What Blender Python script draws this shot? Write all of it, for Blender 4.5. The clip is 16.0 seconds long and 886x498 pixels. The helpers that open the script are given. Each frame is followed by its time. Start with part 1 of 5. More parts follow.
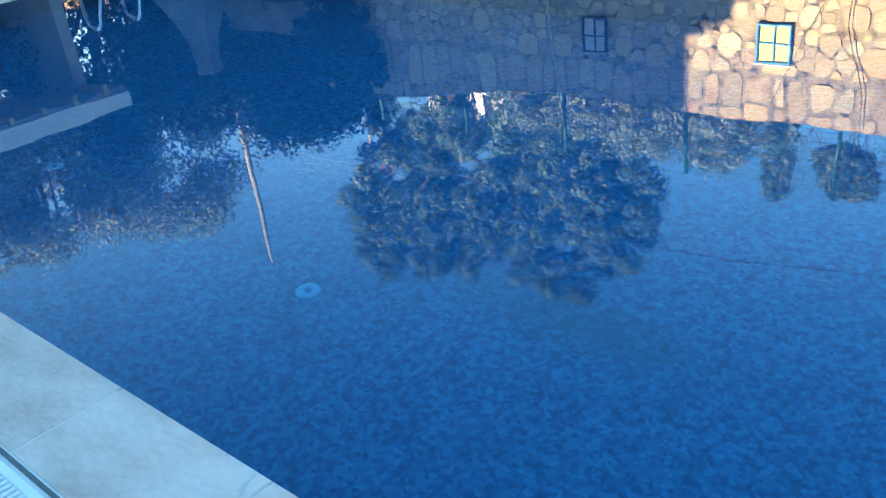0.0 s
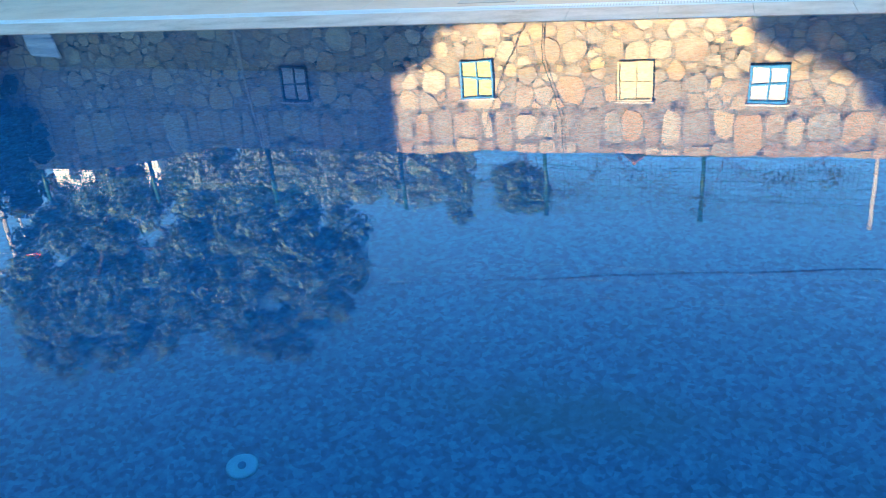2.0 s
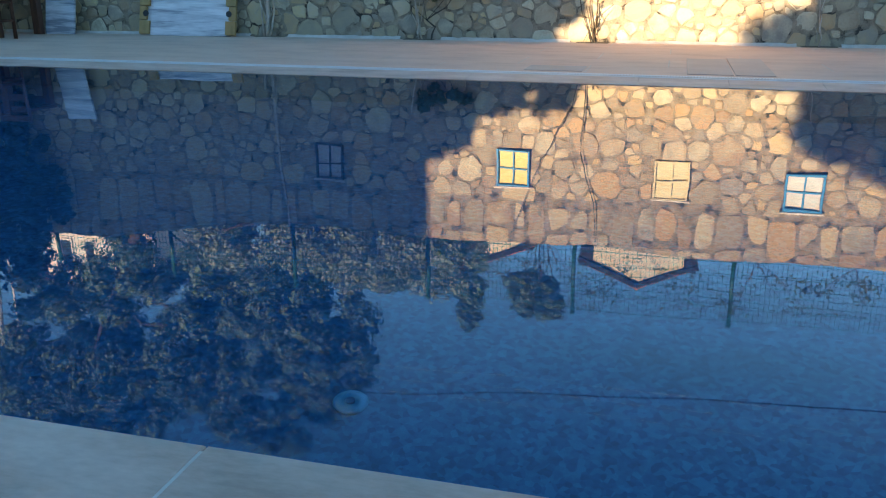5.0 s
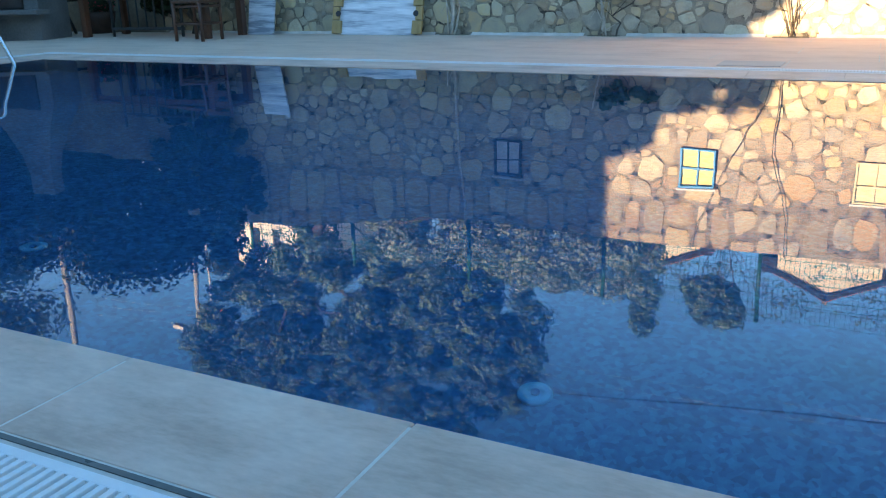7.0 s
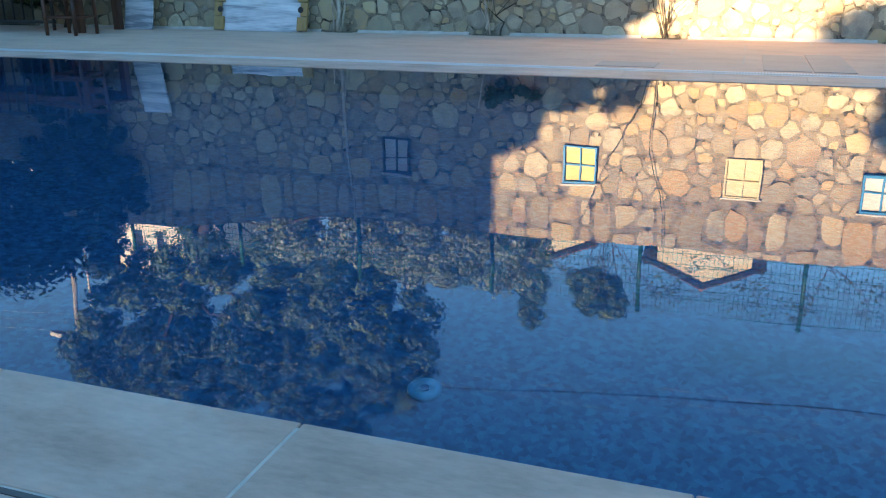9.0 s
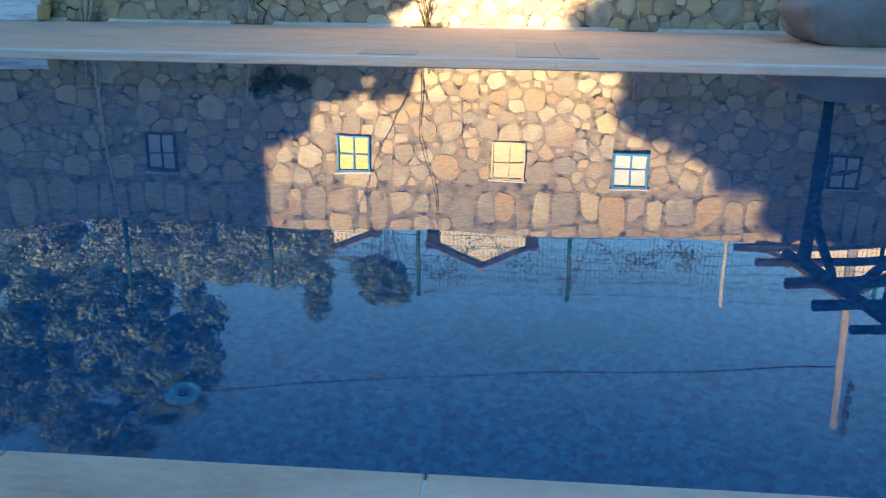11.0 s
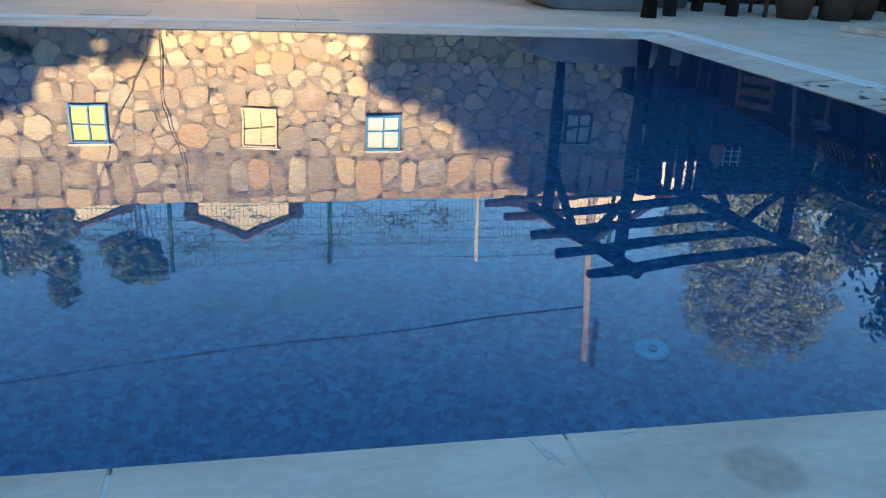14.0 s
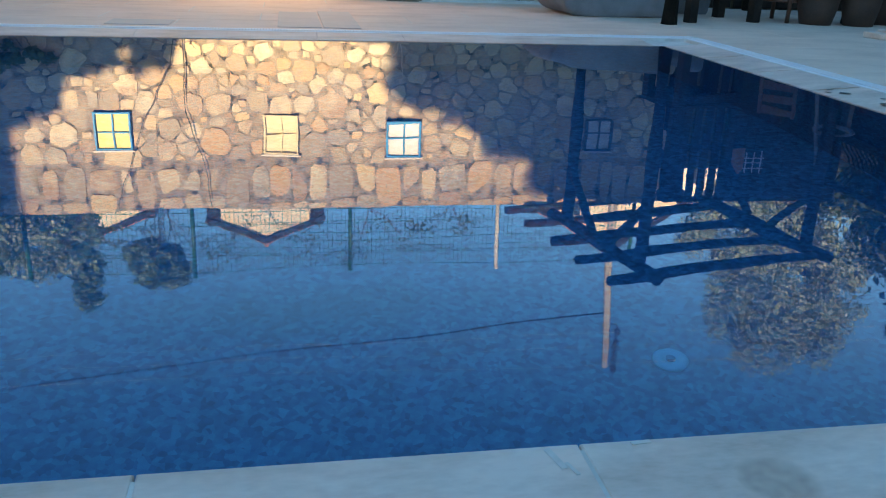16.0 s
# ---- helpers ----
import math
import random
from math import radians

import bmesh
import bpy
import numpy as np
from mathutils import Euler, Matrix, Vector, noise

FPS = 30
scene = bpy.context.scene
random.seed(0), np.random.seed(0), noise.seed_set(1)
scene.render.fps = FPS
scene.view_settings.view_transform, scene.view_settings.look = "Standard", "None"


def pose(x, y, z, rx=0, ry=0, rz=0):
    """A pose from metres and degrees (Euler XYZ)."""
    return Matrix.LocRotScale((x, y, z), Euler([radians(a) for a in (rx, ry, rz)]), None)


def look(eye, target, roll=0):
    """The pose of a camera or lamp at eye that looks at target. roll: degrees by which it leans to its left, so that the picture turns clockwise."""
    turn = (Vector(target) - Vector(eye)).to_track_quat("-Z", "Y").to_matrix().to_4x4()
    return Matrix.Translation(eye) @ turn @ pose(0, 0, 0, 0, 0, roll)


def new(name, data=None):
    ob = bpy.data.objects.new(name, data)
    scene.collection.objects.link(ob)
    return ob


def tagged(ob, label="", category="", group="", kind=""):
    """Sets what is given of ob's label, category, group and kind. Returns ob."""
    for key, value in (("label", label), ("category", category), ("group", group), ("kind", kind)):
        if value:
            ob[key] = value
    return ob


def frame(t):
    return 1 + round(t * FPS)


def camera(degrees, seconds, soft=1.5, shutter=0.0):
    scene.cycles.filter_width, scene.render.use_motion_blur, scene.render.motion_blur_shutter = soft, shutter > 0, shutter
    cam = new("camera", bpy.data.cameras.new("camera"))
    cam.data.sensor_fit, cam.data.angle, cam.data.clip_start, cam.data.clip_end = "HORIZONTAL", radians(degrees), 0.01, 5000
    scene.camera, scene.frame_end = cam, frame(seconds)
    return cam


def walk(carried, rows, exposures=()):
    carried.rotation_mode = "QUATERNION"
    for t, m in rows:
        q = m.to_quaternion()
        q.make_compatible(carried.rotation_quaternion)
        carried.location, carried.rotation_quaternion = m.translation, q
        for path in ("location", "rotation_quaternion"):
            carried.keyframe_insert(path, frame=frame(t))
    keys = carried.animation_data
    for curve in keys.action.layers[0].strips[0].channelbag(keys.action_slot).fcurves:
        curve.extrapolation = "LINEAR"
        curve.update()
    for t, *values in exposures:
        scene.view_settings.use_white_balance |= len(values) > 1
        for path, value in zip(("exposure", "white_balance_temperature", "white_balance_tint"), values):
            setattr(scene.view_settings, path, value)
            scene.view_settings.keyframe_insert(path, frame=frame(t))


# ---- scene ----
cam = camera(55.0, 16.0, soft=1.15)
PATH = [
    (0, (1.853, -0.702, 1.215), (0.614, 0.580, 0.310), -7.2),
    (0.5, (1.536, -0.741, 1.294), (0.433, 0.656, 0.382), -5.7),
    (1, (1.170, -0.824, 1.310), (0.252, 0.702, 0.400), -6.1),
    (1.5, (0.863, -0.892, 1.352), (0.174, 0.748, 0.437), -5.5),
    (2, (0.560, -0.801, 1.271), (0.044, 0.909, 0.371), -5.1),
    (2.5, (0.371, -0.797, 1.243), (0.134, 0.972, 0.340), -1.4),
    (3, (0.266, -0.864, 1.062), (0.130, 0.981, 0.303), -1.5),
    (3.5, (0.220, -0.901, 0.796), (0.067, 1.004, 0.204), -0.8),
    (4, (0.168, -0.931, 0.734), (-0.055, 0.971, 0.156), -0.9),
    (4.5, (0.06, -0.972, 0.701), (-0.299, 0.906, 0.114), -0.6),
    (5, (0.046, -1.012, 0.714), (-0.446, 0.828, 0.102), 0.0),
    (5.2, (0.043, -1.016, 0.717), (-0.497, 0.81, 0.106), -0.0),
    (7.5, (-0.026, -1.035, 0.683), (-0.908, 0.653, 0.073), -1.6),
    (8, (-0.029, -1.027, 0.673), (-0.88, 0.676, 0.059), -1.8),
    (8.5, (-0.06, -1.003, 0.667), (-0.803, 0.748, 0.046), -0.6),
    (9, (0.005, -1.052, 0.707), (-0.621, 0.744, 0.088), -0.2),
    (9.5, (0.022, -1.033, 0.697), (-0.485, 0.8, 0.077), -0.1),
    (10, (0.049, -1.021, 0.696), (-0.345, 0.836, 0.067), 0.1),
    (10.2, (0.055, -1.018, 0.696), (-0.285, 0.85, 0.067), 0.2),
    (12.3, (0.156, -0.974, 0.685), (0.273, 0.899, 0.009), 1.7),
    (12.5, (0.158, -0.973, 0.685), (0.311, 0.898, -0.003), 1.8),
    (13, (0.173, -0.96, 0.673), (0.413, 0.901, -0.021), 2.1),
    (13.5, (0.191, -0.974, 0.687), (0.507, 0.872, -0.016), 2.3),
    (14, (0.207, -0.963, 0.68), (0.601, 0.869, -0.02), 2.6),
    (14.5, (0.224, -0.969, 0.684), (0.682, 0.849, -0.012), 2.6),
    (15, (0.232, -0.965, 0.682), (0.733, 0.843, -0.01), 2.9),
    (15.5, (0.231, -0.972, 0.688), (0.714, 0.841, -0.004), 3.0),
    (16, (0.209, -0.98, 0.697), (0.556, 0.865, 0.007), 2.2),
]
walk(cam, [(t, look(eye, target, roll)) for t, eye, target, roll in PATH],
     exposures=[(0.0, 3.42, 7050, 12), (2.4, 3.3, 7000, 11), (3.1, 2.92, 7100, 13), (4.2, 2.09, 7300, 18), (5.2, 2.09, 7300, 18), (7.5, 2.76, 7400, 20), (8.6, 2.54, 7400, 19), (10.2, 2.3, 7300, 18), (12.3, 2.41, 7300, 17), (16.0, 2.43, 7300, 17)])

# ---- light ----
SUN_EL, SUN_TURN = radians(13), radians(14)   # low winter sun from behind the camera, over its left shoulder
world = bpy.data.worlds.new("sky")
scene.world = world
world.use_nodes = True
wn = world.node_tree
sky = wn.nodes.new("ShaderNodeTexSky")
sky.sky_type, sky.sun_disc = "NISHITA", False
sky.sun_elevation, sky.sun_rotation = SUN_EL, math.pi + SUN_TURN
sky.air_density, sky.dust_density, sky.ozone_density = 1.0, 0.1, 1.6
hue = wn.nodes.new("ShaderNodeHueSaturation")
hue.inputs["Hue"].default_value, hue.inputs["Saturation"].default_value = 0.498, 1.34
wn.links.new(sky.outputs[0], hue.inputs["Color"])
wn.links.new(hue.outputs[0], wn.nodes["Background"].inputs[0])
wn.nodes["Background"].inputs[1].default_value = 0.108
sun = new("sun", bpy.data.lights.new("sun", "SUN"))
sun.data.energy, sun.data.angle, sun.data.color = 3.6, radians(0.6), (1.0, 0.82, 0.54)
RAY = Vector((math.sin(SUN_TURN) * math.cos(SUN_EL), math.cos(SUN_TURN) * math.cos(SUN_EL), -math.sin(SUN_EL)))
sun.matrix_world = look((0, 0, 30), Vector((0, 0, 30)) + RAY)


DEEP = -1.2   # the pool's floor


# ---- materials ----
def mat(name, colours, scale=6.0, rough=0.7, bump=0.3, fine=60.0, metal=0.0, spread="", share=0.72, stops=None, dist=0.004, stretch=(1, 1, 1), rough_var=0.1, spec=0.5, detail=6.0):
    """colours: darkest to lightest, along a noise of two scales; spread "object" or "island" shifts each piece along them."""
    m = bpy.data.materials.new(name)
    m.use_nodes = True
    t = m.node_tree
    N, L = t.nodes.new, t.links.new
    b = t.nodes["Principled BSDF"]
    geo = N("ShaderNodeNewGeometry")
    mp = N("ShaderNodeVectorMath")
    mp.operation = "MULTIPLY"
    L(geo.outputs["Position"], mp.inputs[0])
    mp.inputs[1].default_value = stretch
    n1, n2 = N("ShaderNodeTexNoise"), N("ShaderNodeTexNoise")
    n1.inputs["Scale"].default_value, n1.inputs["Detail"].default_value = scale, detail
    n2.inputs["Scale"].default_value, n2.inputs["Detail"].default_value = fine, 4.0
    L(mp.outputs[0], n1.inputs["Vector"])
    L(mp.outputs[0], n2.inputs["Vector"])
    add = N("ShaderNodeMath")
    add.operation = "MULTIPLY_ADD"
    L(n2.outputs["Fac"], add.inputs[0])
    add.inputs[1].default_value = 0.35
    L(n1.outputs["Fac"], add.inputs[2])
    fac = add.outputs[0]
    off = N("ShaderNodeMath")
    off.operation = "SUBTRACT"
    L(fac, off.inputs[0])
    off.inputs[1].default_value = 0.175
    fac = off.outputs[0]
    if spread:
        src = N("ShaderNodeObjectInfo").outputs["Random"] if spread == "object" else geo.outputs["Random Per Island"]
        mix = N("ShaderNodeMix")
        mix.inputs[0].default_value = share
        L(fac, mix.inputs[2])
        L(src, mix.inputs[3])
        fac = mix.outputs[0]
    ramp = N("ShaderNodeValToRGB")
    el = ramp.color_ramp.elements
    k = len(colours)
    lo, hi = (0.02, 0.98) if spread else (0.3, 0.7)
    pos = stops or [lo + (hi - lo) * i / max(1, k - 1) for i in range(k)]
    while len(el) < k:
        el.new(0.5)
    for e, p, c in zip(el, pos, colours):
        e.position, e.color = p, (*c, 1)
    L(fac, ramp.inputs[0])
    L(ramp.outputs[0], b.inputs["Base Color"])
    b.inputs["Metallic"].default_value = metal
    b.inputs["Specular IOR Level"].default_value = spec
    r = N("ShaderNodeMapRange")
    L(n1.outputs["Fac"], r.inputs[0])
    r.inputs[3].default_value, r.inputs[4].default_value = max(0.02, rough - rough_var), min(1, rough + rough_var)
    L(r.outputs[0], b.inputs["Roughness"])
    if bump:
        bp = N("ShaderNodeBump")
        bp.inputs["Strength"].default_value, bp.inputs["Distance"].default_value = bump, dist
        L(add.outputs[0], bp.inputs["Height"])
        L(bp.outputs[0], b.inputs["Normal"])
    return m


def leafy(m, share):
    """Thin leaves: part of the light that falls on one side comes out on the other."""
    t = m.node_tree
    b = t.nodes["Principled BSDF"]
    tr, mix = t.nodes.new("ShaderNodeBsdfTranslucent"), t.nodes.new("ShaderNodeMixShader")
    t.links.new(b.inputs["Base Color"].links[0].from_socket, tr.inputs["Color"])
    mix.inputs[0].default_value = share
    t.links.new(b.outputs[0], mix.inputs[1])
    t.links.new(tr.outputs[0], mix.inputs[2])
    t.links.new(mix.outputs[0], t.nodes["Material Output"].inputs["Surface"])
    return m


STONES = [(0.216, 0.179, 0.14), (0.432, 0.348, 0.227), (0.335, 0.283, 0.216), (0.519, 0.348, 0.194), (0.476, 0.402, 0.281), (0.368, 0.255, 0.167), (0.605, 0.521, 0.367), (0.303, 0.266, 0.216), (0.519, 0.435, 0.313), (0.595, 0.446, 0.248), (0.432, 0.375, 0.292)]
STONE = mat("field_stone", STONES, 7, 0.88, 1.0, 50, spread="object", share=0.78, dist=0.016)
STONE_STUFF = mat("field_stone_far", STONES, 7, 0.88, 1.0, 50, spread="island", share=0.78, dist=0.016)
MORTAR = mat("mortar", [(0.06, 0.05, 0.04), (0.23, 0.185, 0.135), (0.315, 0.255, 0.185), (0.4, 0.325, 0.235)], 9, 0.95, 1.0, 70, dist=0.03, stops=[0.34, 0.41, 0.55, 0.7])
TILE = mat("travertine_tile", [(0.5, 0.335, 0.255), (0.615, 0.425, 0.332), (0.69, 0.49, 0.39), (0.77, 0.57, 0.46)], 4, 0.5, 0.25, 50, stretch=(0.7, 1.7, 1), rough_var=0.15, stops=[0.3, 0.44, 0.56, 0.7], detail=10.0, spec=0.25)
DECK = mat("deck_tile", [(0.64, 0.425, 0.315), (0.73, 0.5, 0.375), (0.78, 0.545, 0.415)], 2.5, 0.6, 0.08, 25, stretch=(0.8, 1.5, 1), rough_var=0.1, spec=0.2)
GROUT = mat("white_grout", [(0.55, 0.47, 0.4), (0.72, 0.64, 0.56)], 8, 0.9, 0.3)
PLASTIC = mat("white_grate_plastic", [(0.74, 0.71, 0.69), (0.82, 0.79, 0.77)], 10, 0.4, 0.05)
CHANNEL = mat("channel_concrete", [(0.10, 0.10, 0.1), (0.2, 0.2, 0.2)], 8, 0.9, 0.3)
EARTH = mat("dry_earth", [(0.10, 0.075, 0.05), (0.17, 0.13, 0.085), (0.22, 0.18, 0.12)], 1.5, 0.95, 0.8, 20, dist=0.03)
PLASTER = mat("white_plaster", [(0.62, 0.59, 0.53), (0.72, 0.69, 0.63), (0.77, 0.75, 0.7)], 1.5, 0.85, 0.25, 40)
# darker copy of the white plaster, shade put into its colour
DIMPLASTER = mat("dimmed_white_plaster", [(0.26, 0.255, 0.245), (0.36, 0.35, 0.335), (0.42, 0.41, 0.39)], 1.5, 0.9, 0.3, 40)
# the fireplace's white plaster, with the shade of its dark surroundings in the colour
SHADEDPLASTER = mat("shaded_plaster", [(0.07, 0.07, 0.068), (0.12, 0.12, 0.115), (0.17, 0.165, 0.16)], 1.5, 0.9, 0.3, 40)
CREAM = mat("cream_plaster", [(0.68, 0.6, 0.45), (0.79, 0.72, 0.57)], 1.5, 0.85, 0.25, 40)
ROOF = mat("clay_roof_tile", [(0.28, 0.10, 0.055), (0.42, 0.17, 0.09), (0.5, 0.24, 0.14)], 3, 0.8, 0.5, 25, spread="island")
BLUE = mat("blue_paint", [(0.01, 0.2, 0.46), (0.015, 0.29, 0.6)], 12, 0.5, 0.2, 60)
YELLOWBOARD = mat("yellow_painted_board", [(0.72, 0.55, 0.12), (0.8, 0.64, 0.18)], 7, 0.5, 0.1, 60)
CREAMBOARD = mat("cream_painted_board", [(0.62, 0.52, 0.28), (0.7, 0.6, 0.36)], 7, 0.5, 0.1, 60)
WHITEBOARD = mat("white_painted_board", [(0.62, 0.61, 0.56), (0.74, 0.73, 0.69)], 7, 0.5, 0.1, 60)
GREYBOARD = mat("grey_board", [(0.46, 0.44, 0.4), (0.58, 0.56, 0.52)], 7, 0.5, 0.1, 60)
DARKFRAME = mat("dark_brown_frame", [(0.05, 0.04, 0.034), (0.095, 0.075, 0.062)], 12, 0.6, 0.2, 60)
GREEN = mat("green_coated_steel", [(0.01, 0.075, 0.045), (0.02, 0.12, 0.075)], 15, 0.45, 0.05)
GALV = mat("weathered_pale_post", [(0.55, 0.55, 0.53), (0.66, 0.66, 0.63)], 8, 0.7, 0.2)
POLEWOOD = mat("grey_pole_wood", [(0.27, 0.26, 0.25), (0.38, 0.37, 0.355), (0.46, 0.45, 0.43)], 4, 0.85, 0.6, 40, stretch=(6, 6, 0.6))
TIMBER = mat("dark_timber", [(0.01, 0.007, 0.005), (0.022, 0.015, 0.011), (0.042, 0.027, 0.018)], 5, 0.7, 0.4, 60, stretch=(1, 1, 1), spec=0.2)
REDWOOD = mat("red_brown_wood", [(0.06, 0.02, 0.012), (0.11, 0.038, 0.02), (0.16, 0.06, 0.03)], 6, 0.45, 0.2, 60, stretch=(3, 3, 0.6))
PINE = mat("pine_board", [(0.36, 0.2, 0.07), (0.5, 0.3, 0.12)], 5, 0.6, 0.2, 50, stretch=(3, 3, 0.5))
MARBLE = mat("veined_marble", [(0.26, 0.29, 0.33), (0.5, 0.52, 0.55), (0.66, 0.67, 0.69), (0.76, 0.77, 0.78)], 2.4, 0.25, 0.05, 12, stretch=(0.5, 1, 5.0), stops=[0.36, 0.45, 0.55, 0.66])
CLOTH = mat("grey_cover_cloth", [(0.17, 0.17, 0.18), (0.25, 0.25, 0.262)], 6, 0.85, 0.3, 250, dist=0.002)
STEEL = mat("polished_steel", [(0.6, 0.6, 0.6), (0.72, 0.72, 0.72)], 6, 0.16, 0.0, metal=1.0, rough_var=0.05)
IRON = mat("black_iron", [(0.012, 0.012, 0.013), (0.03, 0.03, 0.03)], 9, 0.55, 0.1)
POT = mat("dark_clay_pot", [(0.05, 0.025, 0.018), (0.1, 0.05, 0.032)], 6, 0.7, 0.3)
BARK = mat("bark", [(0.03, 0.025, 0.02), (0.065, 0.055, 0.045), (0.1, 0.088, 0.072)], 7, 0.95, 1.0, 40, stretch=(2, 2, 0.5), dist=0.02)
TWIG = mat("dry_twig", [(0.06, 0.045, 0.032), (0.14, 0.105, 0.075)], 12, 0.9, 0.4)
STEMGREY = mat("pale_dry_stem", [(0.408, 0.34, 0.272), (0.646, 0.561, 0.459)], 12, 0.9, 0.4)
OLIVE = leafy(mat("olive_leaf", [(0.06, 0.09, 0.065), (0.18, 0.25, 0.19), (0.27, 0.37, 0.31), (0.43, 0.52, 0.47)], 4, 0.6, 0, spread="island", share=0.26, spec=0.2, stops=[0.24, 0.42, 0.58, 0.76]), 0.15)
PINELEAF = leafy(mat("evergreen_leaf", [(0.024, 0.05, 0.034), (0.075, 0.155, 0.1), (0.18, 0.295, 0.205), (0.36, 0.47, 0.34)], 4, 0.6, 0, spread="island", share=0.2, spec=0.2, stops=[0.3, 0.45, 0.58, 0.72]), 0.15)
DARKLEAF = mat("dark_leaf", [(0.008, 0.02, 0.01), (0.018, 0.038, 0.018), (0.035, 0.06, 0.028)], 3, 0.55, 0, spread="island", share=0.4, spec=0.2)
VINELEAF = mat("vine_leaf", [(0.04, 0.07, 0.03), (0.08, 0.12, 0.055), (0.13, 0.165, 0.085)], 3, 0.6, 0, spread="island", share=0.4, spec=0.2)
INLET = mat("pale_blue_inlet_plastic", [(0.1, 0.36, 0.5), (0.16, 0.44, 0.58)], 12, 0.4, 0.0)
CABLE = mat("black_cable", [(0.01, 0.01, 0.01), (0.02, 0.02, 0.02)], 5, 0.6, 0)
ALU = mat("aluminium_wire", [(0.4, 0.42, 0.44), (0.5, 0.52, 0.54)], 5, 0.5, 0)
DARKGLASS = mat("dark_glass", [(0.015, 0.017, 0.02), (0.03, 0.033, 0.04)], 3, 0.08, 0)
LAMPWHITE = mat("white_enamel", [(0.7, 0.7, 0.68), (0.8, 0.8, 0.78)], 5, 0.3, 0)
FLOWER = mat("red_petal", [(0.4, 0.03, 0.06), (0.6, 0.07, 0.1)], 5, 0.6, 0, spread="island")
RED = mat("red_cloth", [(0.3, 0.03, 0.03), (0.45, 0.06, 0.05)], 5, 0.7, 0.2)


def mosaic_material():
    """Blue pool mosaic, small chips in mixed blues."""
    m = bpy.data.materials.new("blue_mosaic")
    m.use_nodes = True
    t = m.node_tree
    N, L = t.nodes.new, t.links.new
    b = t.nodes["Principled BSDF"]
    geo = N("ShaderNodeNewGeometry")
    w = N("ShaderNodeTexVoronoi")
    w.inputs["Scale"].default_value = 52.0
    L(geo.outputs["Position"], w.inputs["Vector"])
    sep = N("ShaderNodeSeparateColor")
    L(w.outputs["Color"], sep.inputs[0])
    n = N("ShaderNodeTexNoise")
    n.inputs["Scale"].default_value, n.inputs["Detail"].default_value = 27.0, 3.0
    L(geo.outputs["Position"], n.inputs["Vector"])
    mx = N("ShaderNodeMix")
    mx.inputs[0].default_value = 0.6
    L(sep.outputs[0], mx.inputs[2])
    L(n.outputs["Fac"], mx.inputs[3])
    ramp = N("ShaderNodeValToRGB")
    el = ramp.color_ramp.elements
    while len(el) < 4:
        el.new(0.5)
    for e, p, c in zip(el, (0.2, 0.42, 0.6, 0.85), ((0.0, 0.1, 0.19), (0.0, 0.145, 0.262), (0.0, 0.19, 0.33), (0.0, 0.27, 0.44))):
        e.position, e.color = p, (*c, 1)
    L(mx.outputs[0], ramp.inputs[0])
    # a faint film of settled dirt in a long streak along the floor
    at = N("ShaderNodeVectorMath")
    at.operation = "SUBTRACT"
    L(geo.outputs["Position"], at.inputs[0])
    at.inputs[1].default_value = (0.25, 1.68, DEEP)
    sc = N("ShaderNodeVectorMath")
    sc.operation = "MULTIPLY"
    L(at.outputs[0], sc.inputs[0])
    sc.inputs[1].default_value = (1.35, 4.5, 4.0)
    ln = N("ShaderNodeVectorMath")
    ln.operation = "LENGTH"
    L(sc.outputs[0], ln.inputs[0])
    film = N("ShaderNodeTexNoise")
    film.inputs["Scale"].default_value, film.inputs["Detail"].default_value = 6.0, 4.0
    L(geo.outputs["Position"], film.inputs["Vector"])
    sm = N("ShaderNodeMath")
    sm.operation = "SUBTRACT"
    L(film.outputs["Fac"], sm.inputs[0])
    L(ln.outputs["Value"], sm.inputs[1])
    mr = N("ShaderNodeMapRange")
    L(sm.outputs[0], mr.inputs[0])
    mr.inputs[1].default_value, mr.inputs[2].default_value, mr.inputs[4].default_value = -0.45, 0.25, 0.5
    dirt = N("ShaderNodeMix")
    dirt.data_type = "RGBA"
    L(mr.outputs[0], dirt.inputs[0])
    L(ramp.outputs[0], dirt.inputs[6])
    dirt.inputs[7].default_value = (0.03, 0.12, 0.16, 1)
    L(dirt.outputs[2], b.inputs["Base Color"])
    b.inputs["Roughness"].default_value = 0.5
    b.inputs["Specular IOR Level"].default_value = 0.05
    return m


